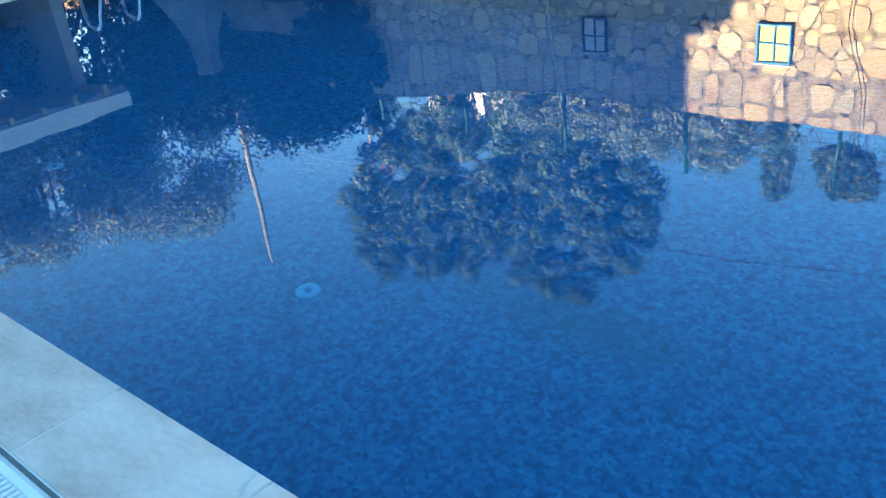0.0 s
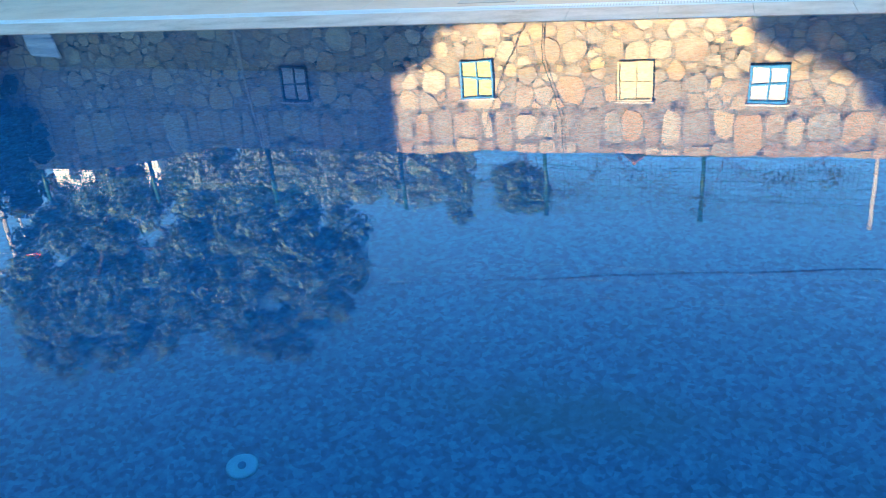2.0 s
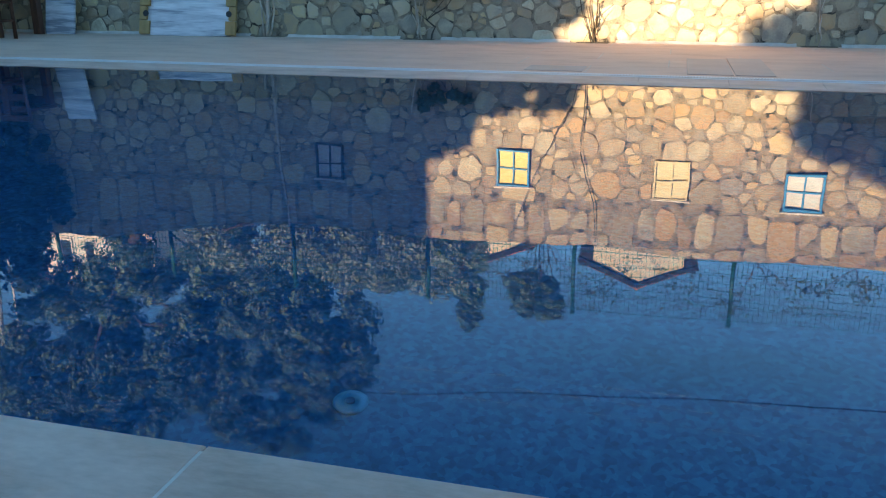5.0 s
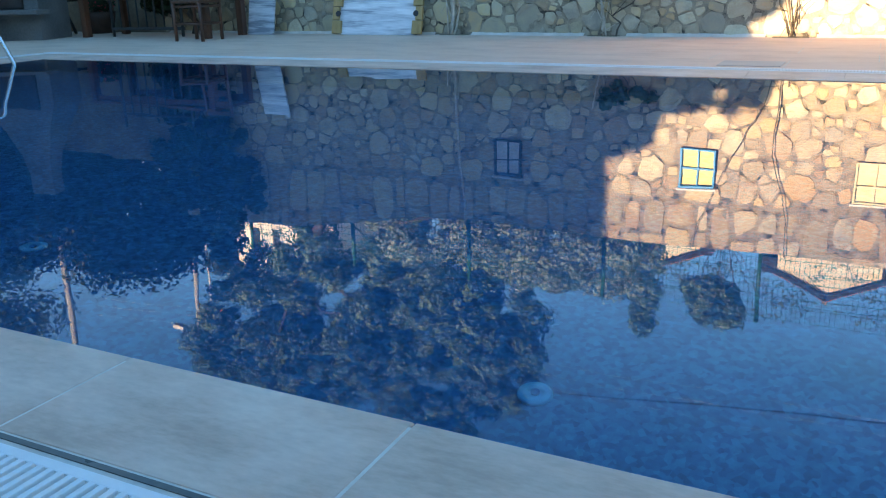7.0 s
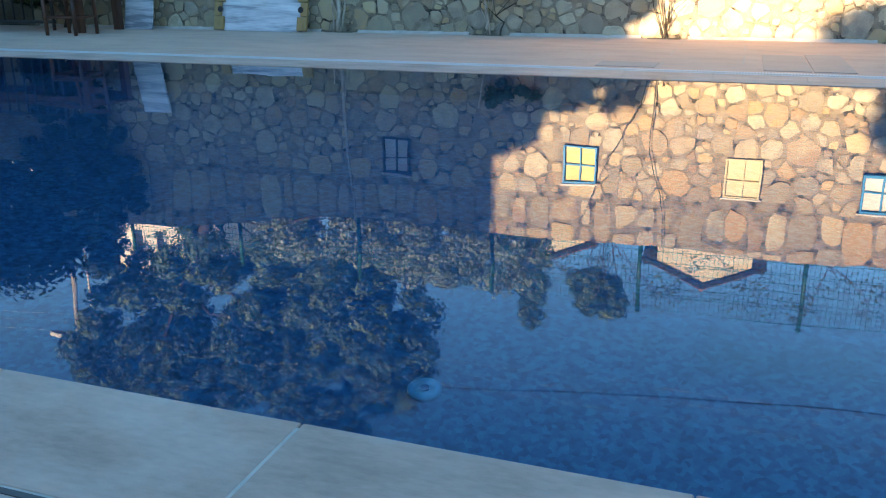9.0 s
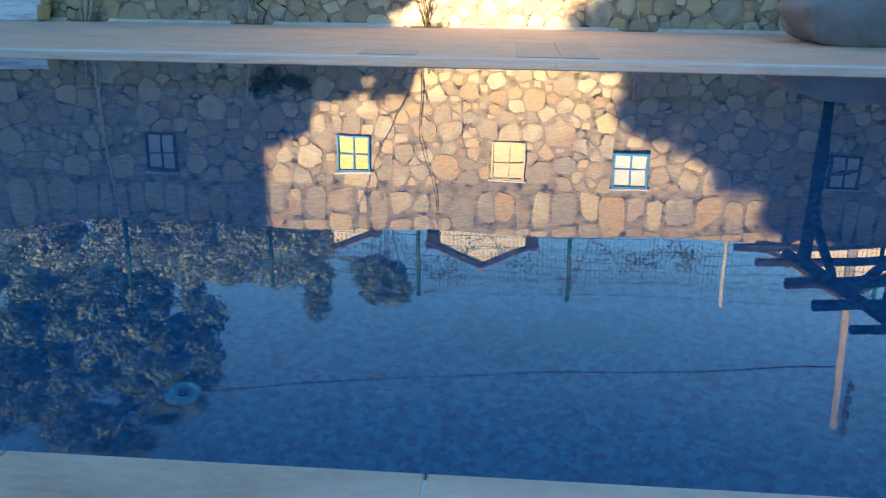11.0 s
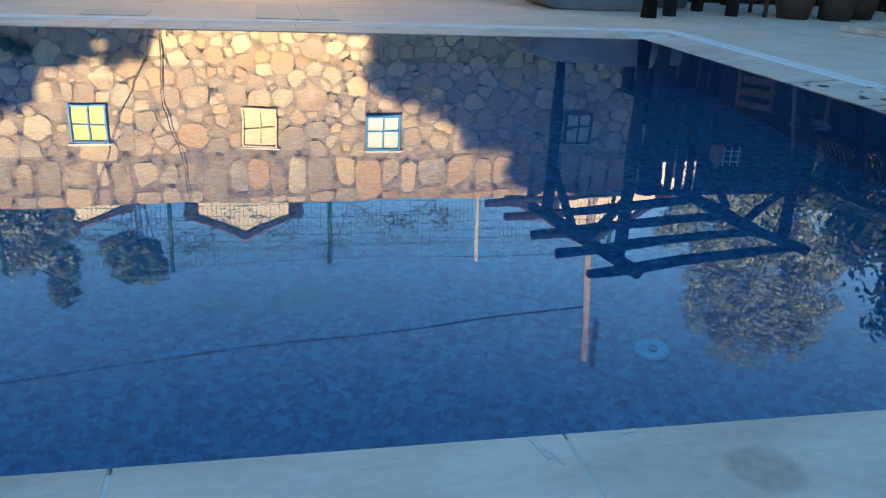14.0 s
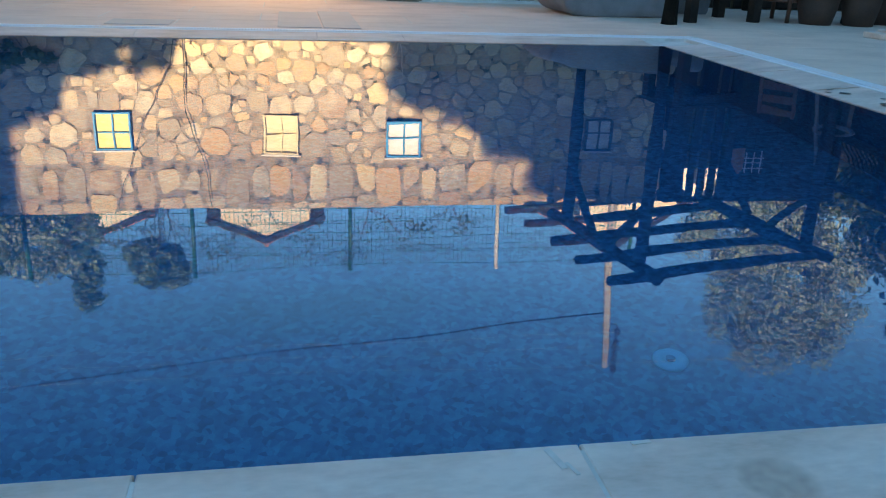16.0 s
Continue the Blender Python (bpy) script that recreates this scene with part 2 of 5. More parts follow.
def water_material():
    m = bpy.data.materials.new("pool_water")
    m.use_nodes = True
    t = m.node_tree
    N, L = t.nodes.new, t.links.new
    b = t.nodes["Principled BSDF"]
    b.inputs["Base Color"].default_value = (0.05, 0.8, 1.0, 1)
    b.inputs["Roughness"].default_value = 0.0
    b.inputs["IOR"].default_value = 1.333
    b.inputs["Specular Tint"].default_value = (0.18, 0.72, 1.0, 1)
    b.inputs["Transmission Weight"].default_value = 1.0
    geo = N("ShaderNodeNewGeometry")
    n1, n2 = N("ShaderNodeTexNoise"), N("ShaderNodeTexNoise")
    n1.inputs["Scale"].default_value, n1.inputs["Detail"].default_value = 2.6, 0.6
    n2.inputs["Scale"].default_value, n2.inputs["Detail"].default_value = 11.0, 2.0
    L(geo.outputs["Position"], n1.inputs["Vector"])
    L(geo.outputs["Position"], n2.inputs["Vector"])
    a = N("ShaderNodeMath")
    a.operation = "MULTIPLY_ADD"
    L(n2.outputs["Fac"], a.inputs[0])
    a.inputs[1].default_value = 0.004
    L(n1.outputs["Fac"], a.inputs[2])
    bp = N("ShaderNodeBump")
    bp.inputs["Strength"].default_value, bp.inputs["Distance"].default_value = 1.0, 0.001
    L(a.outputs[0], bp.inputs["Height"])
    L(bp.outputs[0], b.inputs["Normal"])
    return m


def stain_material():
    """A brown ring stain that fades out unevenly from its middle."""
    m = bpy.data.materials.new("brown_stain")
    m.use_nodes = True
    t = m.node_tree
    N, L = t.nodes.new, t.links.new
    b = t.nodes["Principled BSDF"]
    b.inputs["Base Color"].default_value = (0.46, 0.28, 0.18, 1)
    b.inputs["Roughness"].default_value = 0.7
    tc = N("ShaderNodeTexCoord")
    ln = N("ShaderNodeVectorMath")
    ln.operation = "LENGTH"
    L(tc.outputs["Object"], ln.inputs[0])
    n = N("ShaderNodeTexNoise")
    n.inputs["Scale"].default_value, n.inputs["Detail"].default_value = 45.0, 6.0
    L(tc.outputs["Object"], n.inputs["Vector"])
    r = N("ShaderNodeMapRange")
    L(ln.outputs["Value"], r.inputs[0])
    r.inputs[1].default_value, r.inputs[2].default_value = 0.058, 0.042
    mu = N("ShaderNodeMath")
    mu.operation = "MULTIPLY"
    L(r.outputs[0], mu.inputs[0])
    L(n.outputs["Fac"], mu.inputs[1])
    soft = N("ShaderNodeMath")
    soft.operation = "MULTIPLY"
    soft.inputs[1].default_value = 0.4
    L(mu.outputs[0], soft.inputs[0])
    L(soft.outputs[0], b.inputs["Alpha"])
    return m


STAIN = stain_material()
WETSTONE = mat("wet_stone_spot", [(0.05, 0.045, 0.04), (0.09, 0.08, 0.07)], 30, 0.3, 0)
PATCH = mat("grey_deck_patch", [(0.48, 0.37, 0.31), (0.57, 0.45, 0.38)], 4, 0.6, 0.15, 25)
MOSAIC, WATER = mosaic_material(), water_material()


# ---- builders ----
def box(bm, c, s, rot=None, bevel=0.0, mi=0):
    """A box with centre c and size s, turned by the matrix rot, its edges rounded by bevel."""
    r = bmesh.ops.create_cube(bm, size=1.0)
    vs = r["verts"]
    m = Matrix.Translation(c) @ (rot or Matrix()) @ Matrix.Diagonal((*s, 1))
    bmesh.ops.transform(bm, matrix=m, verts=vs)
    if bevel:
        es = list({e for v in vs for e in v.link_edges})
        bmesh.ops.bevel(bm, geom=es, offset=bevel, segments=2, affect="EDGES", profile=0.6)


def rod(bm, a, b, r0, r1=None, n=8, caps=True):
    """A tapered round bar from a to b."""
    a, b = Vector(a), Vector(b)
    r1 = r0 if r1 is None else r1
    q = (b - a).to_track_quat("Z", "Y").to_matrix()
    rings = []
    for p, r in ((a, r0), (b, r1)):
        rings.append([bm.verts.new(p + q @ Vector((r * math.cos(2 * math.pi * i / n), r * math.sin(2 * math.pi * i / n), 0))) for i in range(n)])
    for i in range(n):
        f = bm.faces.new((rings[0][i], rings[0][(i + 1) % n], rings[1][(i + 1) % n], rings[1][i]))
        f.smooth = True
    if caps:
        bm.faces.new(rings[0][::-1])
        bm.faces.new(rings[1])


def tube(bm, pts, radii, n=7):
    """A bent round bar along pts with one radius or a radius for each."""
    if not hasattr(radii, "__len__"):
        radii = [radii] * len(pts)
    pts = [Vector(p) for p in pts]
    prev = None
    for i, p in enumerate(pts):
        d = (pts[min(i + 1, len(pts) - 1)] - pts[max(i - 1, 0)]).normalized()
        q = d.to_track_quat("Z", "Y").to_matrix()
        ring = [bm.verts.new(p + q @ Vector((radii[i] * math.cos(2 * math.pi * k / n), radii[i] * math.sin(2 * math.pi * k / n), 0))) for k in range(n)]
        if prev:
            for k in range(n):
                f = bm.faces.new((prev[k], prev[(k + 1) % n], ring[(k + 1) % n], ring[k]))
                f.smooth = True
        else:
            bm.faces.new(ring[::-1])
        prev = ring
    bm.faces.new(prev)


def spin(bm, profile, n=24, at=(0, 0, 0)):
    """A turned body from (radius, height) pairs."""
    rings = []
    for r, z in profile:
        rings.append([bm.verts.new((at[0] + r * math.cos(2 * math.pi * k / n), at[1] + r * math.sin(2 * math.pi * k / n), at[2] + z)) for k in range(n)])
    for a, b in zip(rings, rings[1:]):
        for k in range(n):
            f = bm.faces.new((a[k], a[(k + 1) % n], b[(k + 1) % n], b[k]))
            f.smooth = True
    bm.faces.new(rings[0][::-1])
    bm.faces.new(rings[-1])


def mesh_of(name, bm, material):
    me = bpy.data.meshes.new(name)
    bm.to_mesh(me)
    bm.free()
    me.materials.append(material)
    return me


def part(name, bm, material, parent, label=""):
    ob = new(name, mesh_of(name, bm, material))
    ob.parent = parent
    if label:
        ob["label"] = label
    return ob


def piece(name, me, parent, at=(0, 0, 0), rz=0.0):
    ob = new(name, me)
    ob.parent, ob.location = parent, at
    ob.rotation_euler = (0, 0, rz)
    return ob


def thing(name, at, label, category, group="", rz=0.0):
    ob = new(name)
    ob.location, ob.rotation_euler = at, (0, 0, radians(rz))
    return tagged(ob, label, category, group)


def structure(name, bm, material, label, category):
    return tagged(new(name, mesh_of(name, bm, material)), label, category, kind="structure")


def pyd(name, verts, faces, material):
    me = bpy.data.meshes.new(name)
    me.from_pydata(verts, [], faces)
    me.materials.append(material)
    return me


# ---- plan ----
DZ = 0.03                        # paving above the water
DIP = 0.02                       # fall of the far and side coping towards the water
PX0, PX1, PY0, PY1 = -7.45, 2.89, 0.0, 4.94   # the pool's edges
WALL_Y, WALL_TOP = 8.47, 2.32
CW, GW, NW = 0.29, 0.2, 0.1               # coping and grate widths
GO = 0.04                        # kerb between coping and grate


def ground():
    """One sheet: the yard with the hole of the pool, the bank behind the wall, and fields to the horizon."""
    bm = bmesh.new()
    e = 0.6
    xs = [-700, -60, -20, PX0 - e, PX1 + e, 20, 60, 700]
    ys = [(-700, 0.0), (-40, 0.0), (PY0 - e, 0.0), (PY1 + e, 0.0), (8.82, 0.0), (8.84, 2.0), (12, 2.1), (24, 2.6), (60, 5.0), (200, 14.0), (700, 16.0)]
    grid = [[bm.verts.new((x, y, z - 0.01)) for x in xs] for y, z in ys]
    for j in range(len(ys) - 1):
        for i in range(len(xs) - 1):
            if ys[j][0] == PY0 - e and xs[i] == PX0 - e:
                continue
            bm.faces.new((grid[j][i], grid[j][i + 1], grid[j + 1][i + 1], grid[j + 1][i]))
    return structure("ground", bm, EARTH, "dry brown earth around the pool yard and bank", "ground")


def pool():
    bm = bmesh.new()
    w = 0.25
    box(bm, ((PX0 + PX1) / 2, (PY0 + PY1) / 2, DEEP - w / 2), (PX1 - PX0 + 2 * w, PY1 - PY0 + 2 * w, w))
    h = -DEEP + 0.0
    for x in (PX0 - w / 2, PX1 + w / 2):
        box(bm, (x, (PY0 + PY1) / 2, DEEP + h / 2), (w, PY1 - PY0 + 2 * w, h))
    for y in (PY0 - w / 2, PY1 + w / 2):
        box(bm, ((PX0 + PX1) / 2, y, DEEP + h / 2), (PX1 - PX0, w, h))
    structure("pool_basin", bm, MOSAIC, "swimming pool basin lined with mottled blue mosaic", "pool")
    bm = bmesh.new()
    bmesh.ops.create_grid(bm, x_segments=1, y_segments=1, size=0.5)
    bmesh.ops.transform(bm, matrix=Matrix.Translation(((PX0 + PX1) / 2, (PY0 + PY1) / 2, 0.006)) @ Matrix.Diagonal((PX1 - PX0 - 0.004, PY1 - PY0 - 0.004, 1, 1)), verts=bm.verts)
    wat = structure("water", bm, WATER, "clear still pool water with faint ripples", "water")
    wat.visible_shadow = False


def inlets():
    """White round fittings set in the pool's floor."""
    for n, (x, y) in enumerate(((-0.85, 1.22), (1.37, 1.25), (-3.07, 1.22))):
        th = thing("floor_inlet", (x, y, DEEP), "round pale blue plastic inlet on the pool floor", "inlet", "floor inlets")
        bm = bmesh.new()
        spin(bm, [(0.057, 0.0), (0.057, 0.006), (0.051, 0.012), (0.022, 0.015), (0.02, 0.009)], 28)
        part("flange", bm, INLET, th)
        bm = bmesh.new()
        spin(bm, [(0.015, 0.009), (0.015, 0.0165)], 16)
        part("nozzle", bm, MOSAIC, th, "blue nozzle hole")


# ---- trees ----
def tree(name, at, trunk, crown, leaf, count, size, label, seed, trunk_r=0.14, bark=None, drop=0.0, clump=0.4, limbs=9, dense=330, holes=()):
    """A tapered, bent trunk with limbs to the crown's clumps, and a crown of many small leaves in clumps.
    trunk: height at which limbs start; crown: ellipsoids (x, y, z, rx, ry, rz) relative to the foot;
    holes: gaps in the leaves (x, z, rx, rz), open from front to back."""
    rng = np.random.default_rng(seed)
    th = thing(name, at, label, "tree")
    bm = bmesh.new()
    top = Vector(crown[0][:3])
    pts = [Vector((0, 0, -0.15))]
    for i in range(1, 6):
        f = i / 5
        pts.append(Vector((top.x * f * 0.5 + rng.normal() * 0.06, top.y * f * 0.5 + rng.normal() * 0.06, trunk * f)))
    tube(bm, pts, [trunk_r * (1.25 - 0.55 * i / 5) for i in range(6)], 9)
    centres = []
    vol = np.array([(c[3] * c[4] * c[5]) ** 0.8 for c in crown])
    n_cl = max(26, int(count / dense))
    for k in rng.choice(len(crown), n_cl, p=vol / vol.sum()):
        c = crown[k]
        d = rng.normal(size=3)
        d /= np.linalg.norm(d)
        r = rng.uniform(0.2, 1.0) ** 0.45
        centres.append([c[0] + d[0] * c[3] * r, c[1] + d[1] * c[4] * r, c[2] + d[2] * c[5] * r])
    centres = np.array(centres)
    for k in range(limbs):
        near = centres[rng.integers(len(centres), size=6)]
        c = Vector(near[np.argmin(np.hypot(near[:, 0] - pts[5].x, near[:, 1] - pts[5].y))])
        s = pts[rng.integers(3, 6)]
        mid = s.lerp(c, 0.5) + Vector((rng.normal() * 0.2, rng.normal() * 0.2, 0.15))
        tube(bm, [s, mid, c], [trunk_r * 0.5, trunk_r * 0.28, trunk_r * 0.08], 6)
    part("trunk", bm, bark or BARK, th)
    # each clump is a ragged shell of leaves that face outwards
    rad = clump * rng.uniform(1.1, 2.3, len(centres))
    which = rng.choice(len(centres), count, p=rad ** 2 / (rad ** 2).sum())
    out = rng.normal(size=(count, 3))
    out /= np.linalg.norm(out, axis=1)[:, None]
    lump = 1 + 0.22 * np.sin(out[:, 0] * 5 + which) * np.sin(out[:, 2] * 6 + which * 2) + 0.13 * rng.normal(size=count)
    pos = centres[which] + out * (rad[which] * lump * rng.uniform(0.35, 1.0, count) ** 0.3)[:, None] * np.array([1, 1, 0.85])
    pos[:, 2] -= drop * rng.random(count) ** 2
    nrm = out + rng.normal(size=(count, 3)) * 0.35
    u = np.cross(nrm, rng.normal(size=(count, 3)))
    u[:, 2] -= 0.5 * (drop > 0)
    u /= np.linalg.norm(u, axis=1)[:, None]
    v = np.cross(u, nrm)
    v /= np.linalg.norm(v, axis=1)[:, None]
    ln = size * rng.uniform(0.6, 1.4, (count, 1))
    a, b2 = u * ln, v * ln * 0.36
    keep = np.ones(count, bool)
    for hx, hz, hrx, hrz in holes:
        keep &= ((pos[:, 0] - hx) / hrx) ** 2 + ((pos[:, 2] - hz) / hrz) ** 2 > rng.uniform(0.45, 1.1, count)
    pos, a, b2 = pos[keep], a[keep], b2[keep]
    count = len(pos)
    verts = np.stack([pos - a * 0.5, pos - a * 0.05 + b2, pos + a * 0.5, pos - a * 0.05 - b2], 1).reshape(-1, 3)
    faces = np.arange(count * 4).reshape(-1, 4)
    ob = new("crown", pyd("crown", verts.tolist(), faces.tolist(), leaf))
    ob.parent = th
    return th


# ---- wall ----
def wall_top(x):
    return WALL_TOP + 0.02 * math.sin(x * 1.9) + (0.0 if x > -5.2 else min(0.38, (-5.2 - x) * 0.19))


WINDOWS = [  # x centre, z centre, width, height, frame, board
    (-3.90, 1.45, 0.35, 0.43, DARKFRAME, GREYBOARD, "small blind window with dark frame and grey panes"),
    (-1.65, 1.4, 0.38, 0.44, BLUE, YELLOWBOARD, "small blind window, bright blue frame and yellow panes"),
    (0.11, 1.44, 0.375, 0.44, CREAMBOARD, CREAMBOARD, "small blind window, cream frame and cream panes"),
    (1.475, 1.483, 0.39, 0.40, BLUE, WHITEBOARD, "small blind window, blue frame and white panes"),
    (3.79, 1.44, 0.33, 0.36, DARKFRAME, GREYBOARD, "small blind window with dark frame in shade"),
]


def clip(poly, px, pz, nx, nz):
    """The part of a convex polygon on the side of the line through p against the normal n."""
    out = []
    for (ax, az), (bx, bz) in zip(poly, poly[1:] + poly[:1]):
        da, db = (ax - px) * nx + (az - pz) * nz, (bx - px) * nx + (bz - pz) * nz
        if da <= 0:
            out.append((ax, az))
        if (da < 0 < db) or (db < 0 < da):
            f = da / (da - db)
            out.append((ax + (bx - ax) * f, az + (bz - az) * f))
    return out


def stone_cells(x0, x1, rng):
    """Cells of a rubble wall: loose lower courses of mixed stones, and one course of large upright stones at the top.
    Each cell's share grows with its stone's own size, so that large and small stones sit side by side."""
    seeds = []

    def place(x, z, r):
        for sx, sz, sr in seeds:
            if ((x - sx) * 0.8) ** 2 + (z - sz) ** 2 < (0.82 * (r + sr)) ** 2:
                return
        seeds.append((x, z, r))

    for r0, r1, tries in ((0.125, 0.17, 60), (0.09, 0.125, 420), (0.062, 0.09, 2600), (0.03, 0.058, 7000)):
        for _ in range(tries):
            place(rng.uniform(x0, x1), rng.uniform(0.06, 1.7), rng.uniform(r0, r1))
    x = x0
    while x < x1:
        w = rng.choice([rng.uniform(0.15, 0.22), rng.uniform(0.2, 0.28), rng.uniform(0.26, 0.36)])
        z0, z1 = 1.795 + rng.normal() * 0.012, wall_top(x + w / 2) - 0.012
        cut = z0 + (z1 - z0) * rng.uniform(0.58, 0.82) if rng.random() < 0.65 or z1 > 2.5 else z1
        for lo, hi in ((z0, cut), (cut + 0.012, z1)):
            if hi - lo > 0.05:
                j = rng.normal(size=8) * 0.012
                yield x + w / 2, (lo + hi) / 2, [(x + 0.006 + j[0], lo + j[1]), (x + w - 0.006 + j[2], lo + j[3]), (x + w - 0.006 + j[4], hi + min(0, j[5])), (x + 0.006 + j[6], hi + min(0, j[7]))]
        x += w
    seeds = np.array(seeds)
    keep = np.ones(len(seeds), bool)
    for cx, cz, w, h, *_ in WINDOWS:
        keep &= ~((abs(seeds[:, 0] - cx) < w / 2 + 0.04) & (abs(seeds[:, 1] - cz) < h / 2 + 0.04))
    seeds = seeds[keep]
    for sx, sz, sr in seeds:
        m, mz = rng.uniform(1.25, 1.6) * sr, rng.uniform(1.08, 1.36) * sr
        lean = rng.normal() * 0.12 * sr
        lo, hi = max(0.0, sz - mz), min(1.775, sz + mz)
        poly = [(sx - m + lean, lo), (sx + m + lean, lo), (sx + m - lean, hi), (sx - m - lean, hi)]
        d2 = (seeds[:, 0] - sx) ** 2 + (seeds[:, 1] - sz) ** 2
        for k in np.argsort(d2)[1:22]:
            ox, oz, orad = seeds[k]
            f = 0.5 * (1 + (sr * sr - orad * orad) / max(d2[k], 1e-6))
            poly = clip(poly, sx + (ox - sx) * f, sz + (oz - sz) * f, ox - sx, oz - sz)
            if len(poly) < 3:
                break
        if len(poly) < 3:
            continue
        for cx, cz, w, h, *_ in WINDOWS:
            a, b = sx - cx, sz - cz
            if abs(a) < w / 2 + 0.5 and abs(b) < h / 2 + 0.5:
                if abs(a) - w / 2 > abs(b) - h / 2:
                    poly = clip(poly, cx + math.copysign(w / 2, a), 0, -math.copysign(1, a), 0)
                else:
                    poly = clip(poly, 0, cz + math.copysign(h / 2, b), 0, -math.copysign(1, b))
        if len(poly) >= 3:
            yield sx, sz, poly


def stone_mesh(poly, cx, cz, rng, verts, faces, base=(0, 0, 0)):
    """A field stone: the cell drawn in by the joint, its corners rounded, its face domed and uneven."""
    gap = rng.uniform(0.004, 0.014)
    cut = []
    for (ax, az), (bx, bz) in zip(poly, poly[1:] + poly[:1]):
        k, j = rng.uniform(0.1, 0.26), rng.uniform(0.1, 0.26)
        cut += [(ax * (1 - k) + bx * k, az * (1 - k) + bz * k), (ax * j + bx * (1 - j), az * j + bz * (1 - j))]
    mx, mz = sum(p[0] for p in cut) / len(cut), sum(p[1] for p in cut) / len(cut)
    ring = []
    for x, z in cut:
        d = math.hypot(x - mx, z - mz) + 1e-6
        f = max(0.35, 1 - gap / d) * (1 + rng.normal() * 0.05)
        ring.append((mx + (x - mx) * f, mz + (z - mz) * f))
    n, out, o = len(ring), rng.uniform(0.004, 0.017), len(verts)
    tilt = rng.normal(size=2) * 0.05
    for k, (f, dep) in enumerate(((1.0, -0.03), (0.95, out * 0.6), (0.74, out))):
        for x, z in ring:
            px, pz = mx + (x - mx) * f, mz + (z - mz) * f
            push = dep + (0 if k == 0 else (px - mx) * tilt[0] + (pz - mz) * tilt[1] + rng.normal() * 0.003)
            verts.append((px - base[0], -push - base[1], pz - base[2]))
    for k in range(2):
        for i in range(n):
            faces.append((o + k * n + i, o + k * n + (i + 1) % n, o + (k + 1) * n + (i + 1) % n, o + (k + 1) * n + i))
    faces.append(tuple(o + 2 * n + i for i in range(n)))


def stone_wall():
    bm = bmesh.new()
    xs = np.arange(-9.2, 4.61, 0.2)
    th = 0.36
    rows = []
    for x in xs:
        t = wall_top(x) - 0.02 + 0.008 * math.sin(x * 17)
        rows.append([bm.verts.new((x, y, z)) for y, z in ((WALL_Y, -0.1), (WALL_Y, t), (WALL_Y + th, t), (WALL_Y + th, -0.1))])
    for a, b in zip(rows, rows[1:]):
        for k in range(4):
            bm.faces.new((a[k], b[k], b[(k + 1) % 4], a[(k + 1) % 4]))
    bm.faces.new(rows[0])
    bm.faces.new(rows[-1][::-1])
    bmesh.ops.recalc_face_normals(bm, faces=bm.faces)
    wall = structure("wall_north", bm, MORTAR, "rubble stone garden wall with wide mortar joints", "wall")
    rng = np.random.default_rng(7)
    sv, sf = [], []
    for sx, sz, poly in stone_cells(-9.15, 4.55, rng):
        if -2.8 < sx < 1.6 and sz > 0.1:
            v, f = [], []
            stone_mesh(poly, sx, sz, rng, v, f, (sx, 0, sz))
            piece("stone", pyd("stone", v, f, STONE), wall, (sx, WALL_Y, sz))
        else:
            stone_mesh(poly, sx, sz, rng, sv, sf)
    rest = new("stones", pyd("stones", sv, sf, STONE_STUFF))
    rest.parent, rest.location = wall, (0, WALL_Y, 0)
    tagged(rest, kind="stuff")
    # the ragged pale mortar fillet along the wall's foot
    bm = bmesh.new()
    prev = None
    for x in np.arange(-9.1, 4.4, 0.06):
        w = 0.015 + 0.07 * abs(noise.noise((x * 2.1, 3, 0))) + 0.025 * rng.random()
        cur = [bm.verts.new((x, WALL_Y - w - 0.03, DZ)), bm.verts.new((x, WALL_Y - w * 0.5, DZ + 0.02 + 0.012 * rng.random())), bm.verts.new((x, WALL_Y + 0.01, DZ + 0.03))]
        hole = any(abs(x - px) < 0.2 for px in PLANT_X)
        if prev and not hole:
            for k in range(2):
                bm.faces.new((prev[k], cur[k], cur[k + 1], prev[k + 1]))
        prev = None if hole else cur
    part("mortar_fillet", bm, GROUT, wall, "ragged pale mortar along the foot of the wall")
    for cx, cz, w, h, frame_m, board_m, label in WINDOWS:
        win = tagged(new("window_1"), label, "window", "blind windows in the stone wall", "structure")
        win.location = (cx, WALL_Y - 0.01, cz)
        f = 0.021
        bm = bmesh.new()
        for s in (-1, 1):
            box(bm, (s * (w - f) / 2, -0.03, 0), (f, 0.05, h), bevel=0.004)
            box(bm, (0, -0.031, s * (h - f) / 2), (w - 2 * f, 0.048, f), bevel=0.004)
        part("window_frame", bm, frame_m, win)
        bm = bmesh.new()
        box(bm, (0.004, -0.026, 0), (0.017, 0.03, h - 2 * f - 0.002), bevel=0.003)
        box(bm, (0, -0.0245, 0.006), (w - 2 * f - 0.002, 0.03, 0.017), bevel=0.003)
        part("glazing_bar", bm, frame_m, win)
        for sx in (-1, 1):
            for sz in (-1, 1):
                bm = bmesh.new()
                pw, ph = (w - 2 * f) / 2, (h - 2 * f) / 2
                box(bm, (sx * pw / 2, -0.006, sz * ph / 2), (pw - 0.004, 0.012, ph - 0.004), bevel=0.002)
                part("pane", bm, board_m, win)
        bm = bmesh.new()
        box(bm, (0.0, -0.034, h / 2 + 0.012), (w + 0.05, 0.07, 0.02), bevel=0.005)
        part("head_board", bm, WHITEBOARD if frame_m is not DARKFRAME else GREYBOARD, win, "pale narrow board over the frame")


